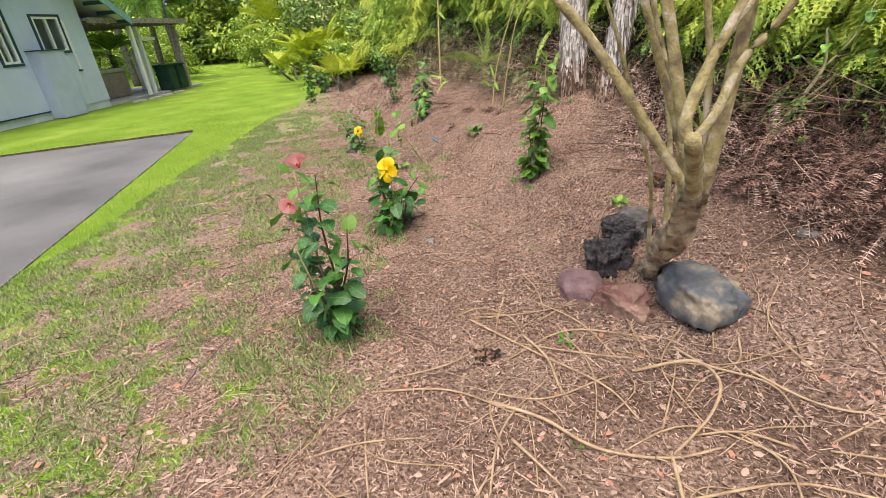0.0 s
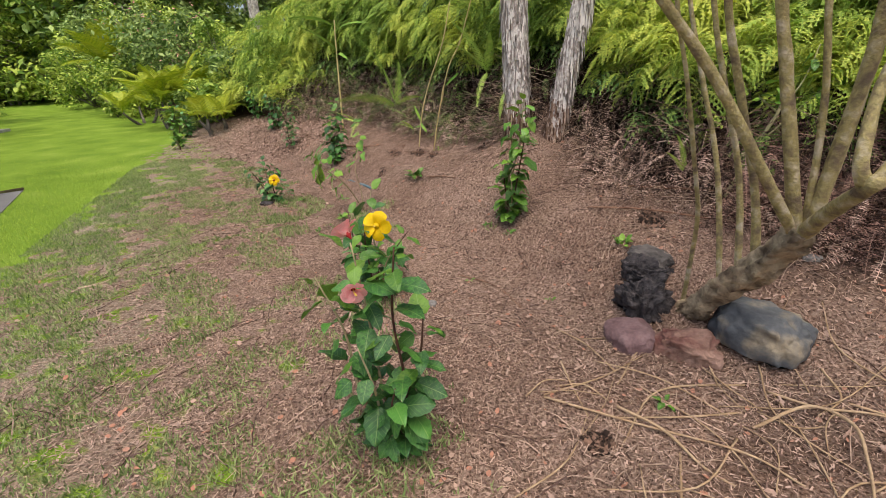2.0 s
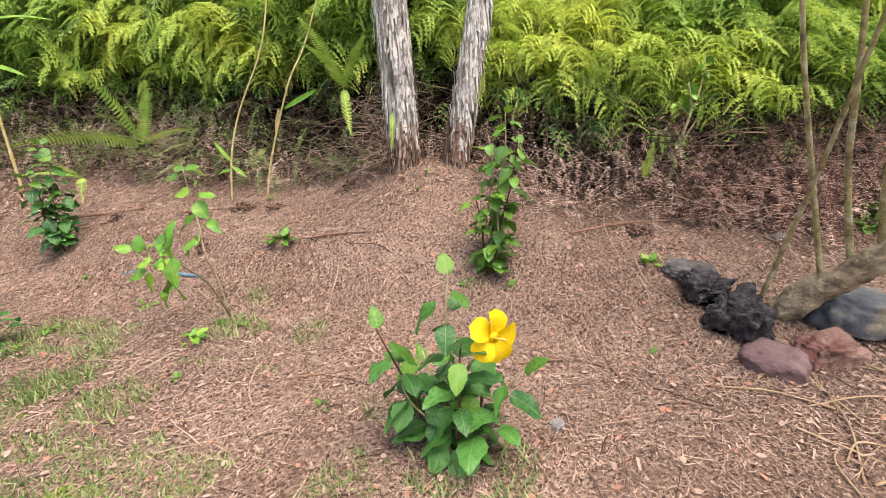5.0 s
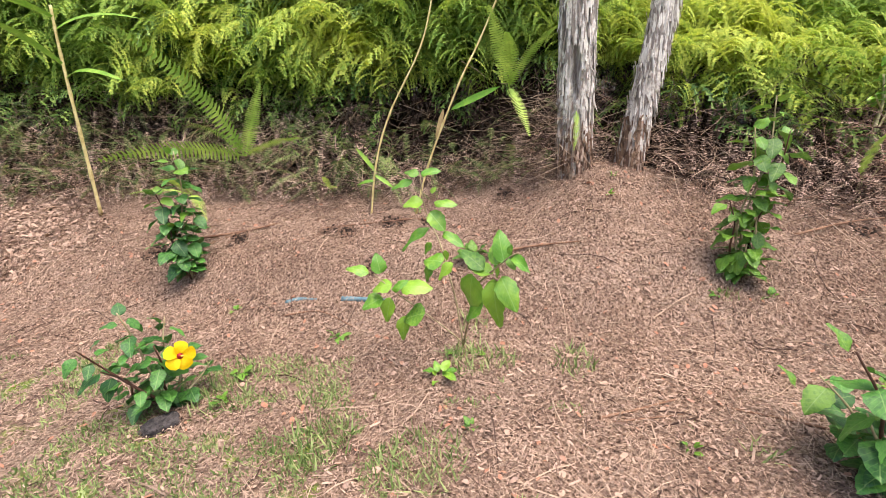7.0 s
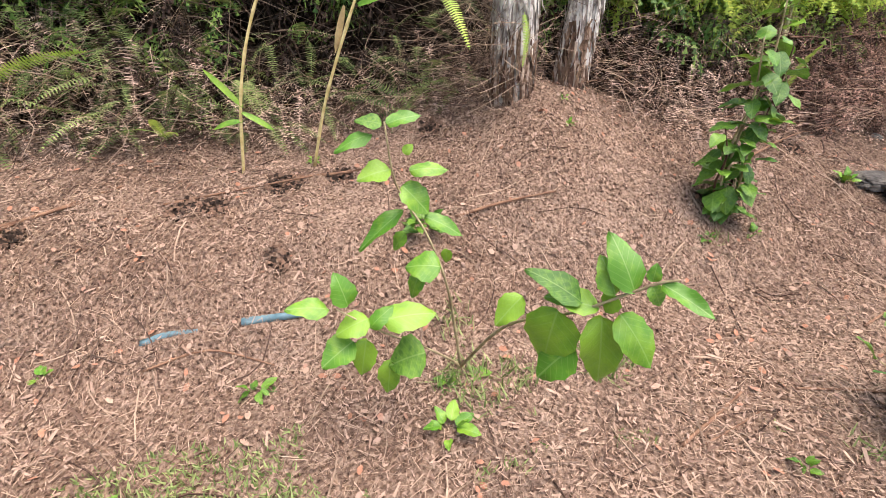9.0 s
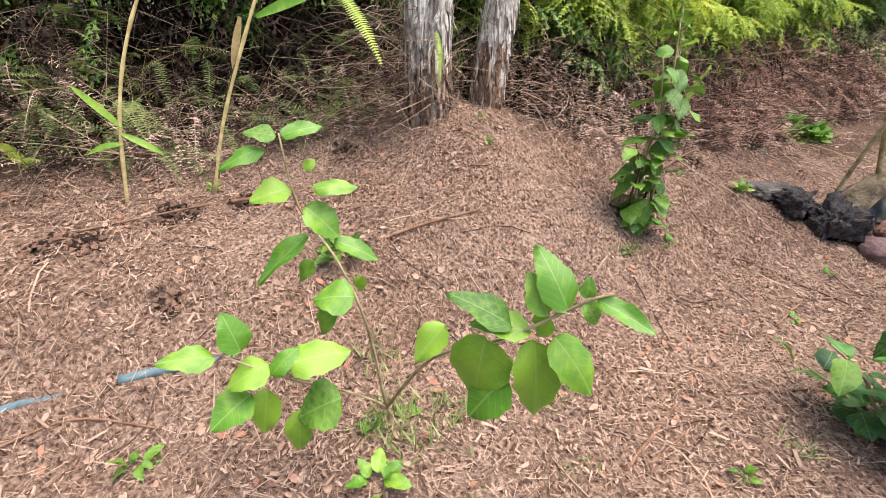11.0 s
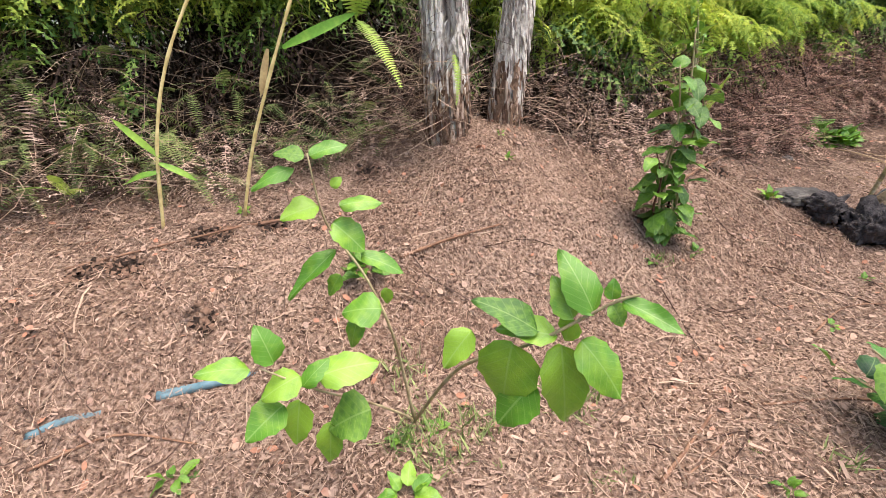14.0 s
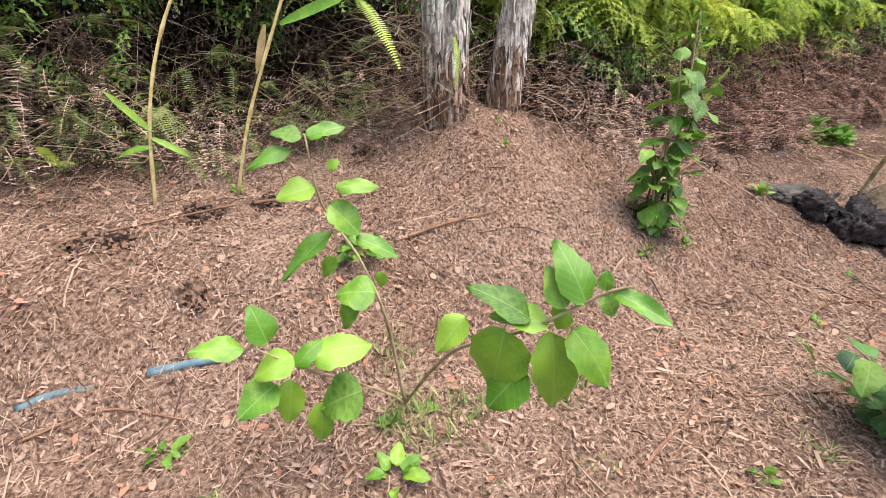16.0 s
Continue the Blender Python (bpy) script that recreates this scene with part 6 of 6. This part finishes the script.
grass("grass_tufts", 36000, 53, (0.5, 3.8, 1.0, 5.6), (0.03, 0.085), tufts, M_GRASS, "tufts of green grass round the shrubs", 0.7)


# ---------------------------------------------------------------- runners, sticks and pipe
M_RUNNER = mat("tan_runner", (0.28, 0.18, 0.10), (0.47, 0.34, 0.21), scale=9, rough=0.85, bump=0.4)
M_STICK = mat("red_brown_stick", (0.14, 0.07, 0.045), (0.3, 0.17, 0.11), scale=14, rough=0.9, bump=0.4)
M_PIPE = mat("faded_blue_pipe", (0.06, 0.14, 0.18), (0.16, 0.25, 0.29), scale=9, fine=50, rough=0.7, bump=0.3)


def lying(name, points, r, material, label, category, group, lift=0.006):
    root = [(x, y, float(ground_z(x, y)) + lift + dz) for x, y, dz in points]
    line = bend(root, 6)
    n = len(line)
    o = Vector(line[0])
    ob = piece(name, *tube([p - o for p in line], [r * (1 - 0.4 * i / n) for i in range(n)], 7, 0.15, int(r * 9999)), material)
    ob.location = o
    return tagged(ob, label, category, group)


RUN = ("tan dry root runner lying on the mulch", "root", "dry runners")
for pts, r in (([(3.49, 0.71, 0), (3.68, 0.86, 0.01), (3.94, 1.01, 0)], 0.008), ([(4.28, 1.13, 0), (4.4, 1.05, 0.02), (4.54, 0.98, 0)], 0.01),
               ([(4.13, 1.83, 0.02), (4.3, 1.68, 0.03), (4.41, 1.51, 0.0), (4.5, 1.42, 0)], 0.011), ([(4.72, 1.75, 0), (4.97, 1.82, 0.06), (5.08, 1.7, 0.08), (5.06, 1.56, 0.03), (4.97, 1.38, 0.02), (4.89, 1.26, 0)], 0.012),
               ([(4.1, 1.3, 0), (4.38, 1.27, 0.02), (4.62, 1.2, 0.02), (4.89, 1.26, 0.01), (5.1, 1.4, 0)], 0.012), ([(3.78, 1.88, 0.01), (4.2, 1.72, 0.02), (4.6, 1.58, 0.02), (4.77, 1.44, 0.0)], 0.009),
               ([(4.9, 1.3, 0), (5.0, 0.95, 0.03), (5.3, 0.9, 0)], 0.012), ([(4.6, 0.9, 0), (4.9, 1.05, 0.02), (5.3, 1.3, 0.01), (5.6, 1.35, 0)], 0.01), ([(3.3, 1.15, 0), (3.45, 0.9, 0.0), (3.5, 0.6, 0)], 0.006),
               ([(3.9, 2.2, 0), (3.93, 2.0, 0.01), (3.98, 1.78, 0)], 0.008), ([(4.9, 2.0, 0), (5.05, 1.86, 0.02), (5.3, 1.8, 0.03), (5.4, 1.6, 0.0)], 0.01), ([(5.2, 1.9, 0), (5.5, 1.7, 0.02), (5.9, 1.75, 0)], 0.009),
               ([(4.2, 0.8, 0), (4.4, 0.75, 0.01), (4.7, 0.5, 0)], 0.008), ([(3.6, 1.0, 0), (3.9, 0.6, 0.01), (4.1, 0.5, 0)], 0.007)):
    lying("root_runner", pts, r * 0.72, M_RUNNER, *RUN)
STK = ("thin brown stick lying on the mulch", "stick", "fallen sticks")
for pts, r in (([(2.65, 5.19, 0), (2.85, 5.0, 0.01), (3.04, 4.79, 0.01)], 0.009), ([(2.09, 3.96, 0), (2.28, 3.87, 0.0), (2.45, 3.79, 0.01)], 0.008), ([(2.12, 3.9, 0), (2.3, 3.78, 0), (2.4, 3.72, 0)], 0.005),
               ([(1.9, 6.55, 0), (2.1, 6.4, 0.01), (2.5, 6.05, 0.02)], 0.008), ([(2.45, 6.2, 0.01), (2.6, 6.0, 0.03), (2.75, 5.85, 0.0)], 0.012), ([(2.6, 3.6, 0), (2.75, 3.3, 0), (2.8, 3.1, 0)], 0.006),
               ([(1.3, 5.9, 0), (1.5, 5.75, 0), (1.62, 5.5, 0)], 0.006), ([(4.3, 3.9, 0), (4.7, 3.7, 0.02), (5.2, 3.5, 0.02)], 0.01), ([(4.6, 4.2, 0), (5.0, 4.0, 0.05), (5.5, 3.9, 0.05)], 0.01),
               ([(3.2, 3.3, 0), (3.5, 3.1, 0), (3.7, 2.8, 0)], 0.006), ([(0.9, 7.4, 0.0), (1.4, 7.1, 0.005), (1.9, 6.9, 0.0)], 0.013), ([(1.0, 7.2, 0.0), (1.5, 7.05, 0.01), (2.0, 6.75, 0.0)], 0.01)):
    lying("stick", pts, r, M_STICK, *STK)


def any_mulch(r):
    while True:
        x, y = r.uniform(-1, 7), r.uniform(-0.5, 8.5)
        s, v = (x + y) * 0.7071, (y - x) * 0.7071
        if -float(grassy(x, y)) > 0.8 and s < front(v):
            return x, y, float(ground_z(x, y)) + 0.006


def flat_twigs():
    r = np.random.default_rng(61)
    out_v, out_f = [], []
    for k in range(1500):
        x, y, z = any_mulch(r)
        ln, yaw, rr, bow = r.uniform(0.08, 0.42), r.uniform(0, 6.28), r.uniform(0.0012, 0.004), r.normal(0, 0.12)
        o = len(out_v)
        for i in range(5):
            t = i / 4
            px = x + math.cos(yaw) * ln * t - math.sin(yaw) * bow * ln * math.sin(3.1 * t)
            py = y + math.sin(yaw) * ln * t + math.cos(yaw) * bow * ln * math.sin(3.1 * t)
            pz = float(ground_z(px, py)) + 0.008 + 0.008 * math.sin(t * 7 + k)
            for a in range(3):
                th = a * 2.094
                out_v.append((px - math.sin(yaw) * rr * math.cos(th), py + math.cos(yaw) * rr * math.cos(th), pz + rr * math.sin(th)))
        for i in range(4):
            for a in range(3):
                b = (a + 1) % 3
                out_f.append((o + i * 3 + a, o + i * 3 + b, o + i * 3 + 3 + b, o + i * 3 + 3 + a))
    tagged(new("fine_twigs", arr_mesh("fine_twigs", np.array(out_v), out_f, M_TWIG, False)), "fine dry twigs strewn over the mulch", "twigs", kind="stuff")


flat_twigs()

# many thinner runners round the leaning shrub
random.seed(23)
for k in range(72):
    x, y, a = random.uniform(3.4, 6.0), random.uniform(0.4, 2.2), random.uniform(0, 6.28)
    ln, q = random.uniform(0.25, 0.9), random.uniform(-0.3, 0.3)
    lying("root_runner", [(x, y, 0), (x + math.cos(a) * ln * 0.5 - math.sin(a) * q * ln, y + math.sin(a) * ln * 0.5 + math.cos(a) * q * ln, 0.015), (x + math.cos(a) * ln, y + math.sin(a) * ln, 0)],
          random.uniform(0.0025, 0.0065), M_RUNNER, *RUN)
for pts, r in (([(1.66, 5.72, 0.0), (1.78, 5.6, 0.005), (1.93, 5.46, -0.02)], 0.022), ([(1.37, 6.02, -0.01), (1.45, 5.94, -0.005), (1.53, 5.85, -0.01)], 0.018)):
    lying("pipe", pts, r, M_PIPE, "faded blue plastic pipe half buried in mulch", "pipe", "pipe pieces", 0.002)
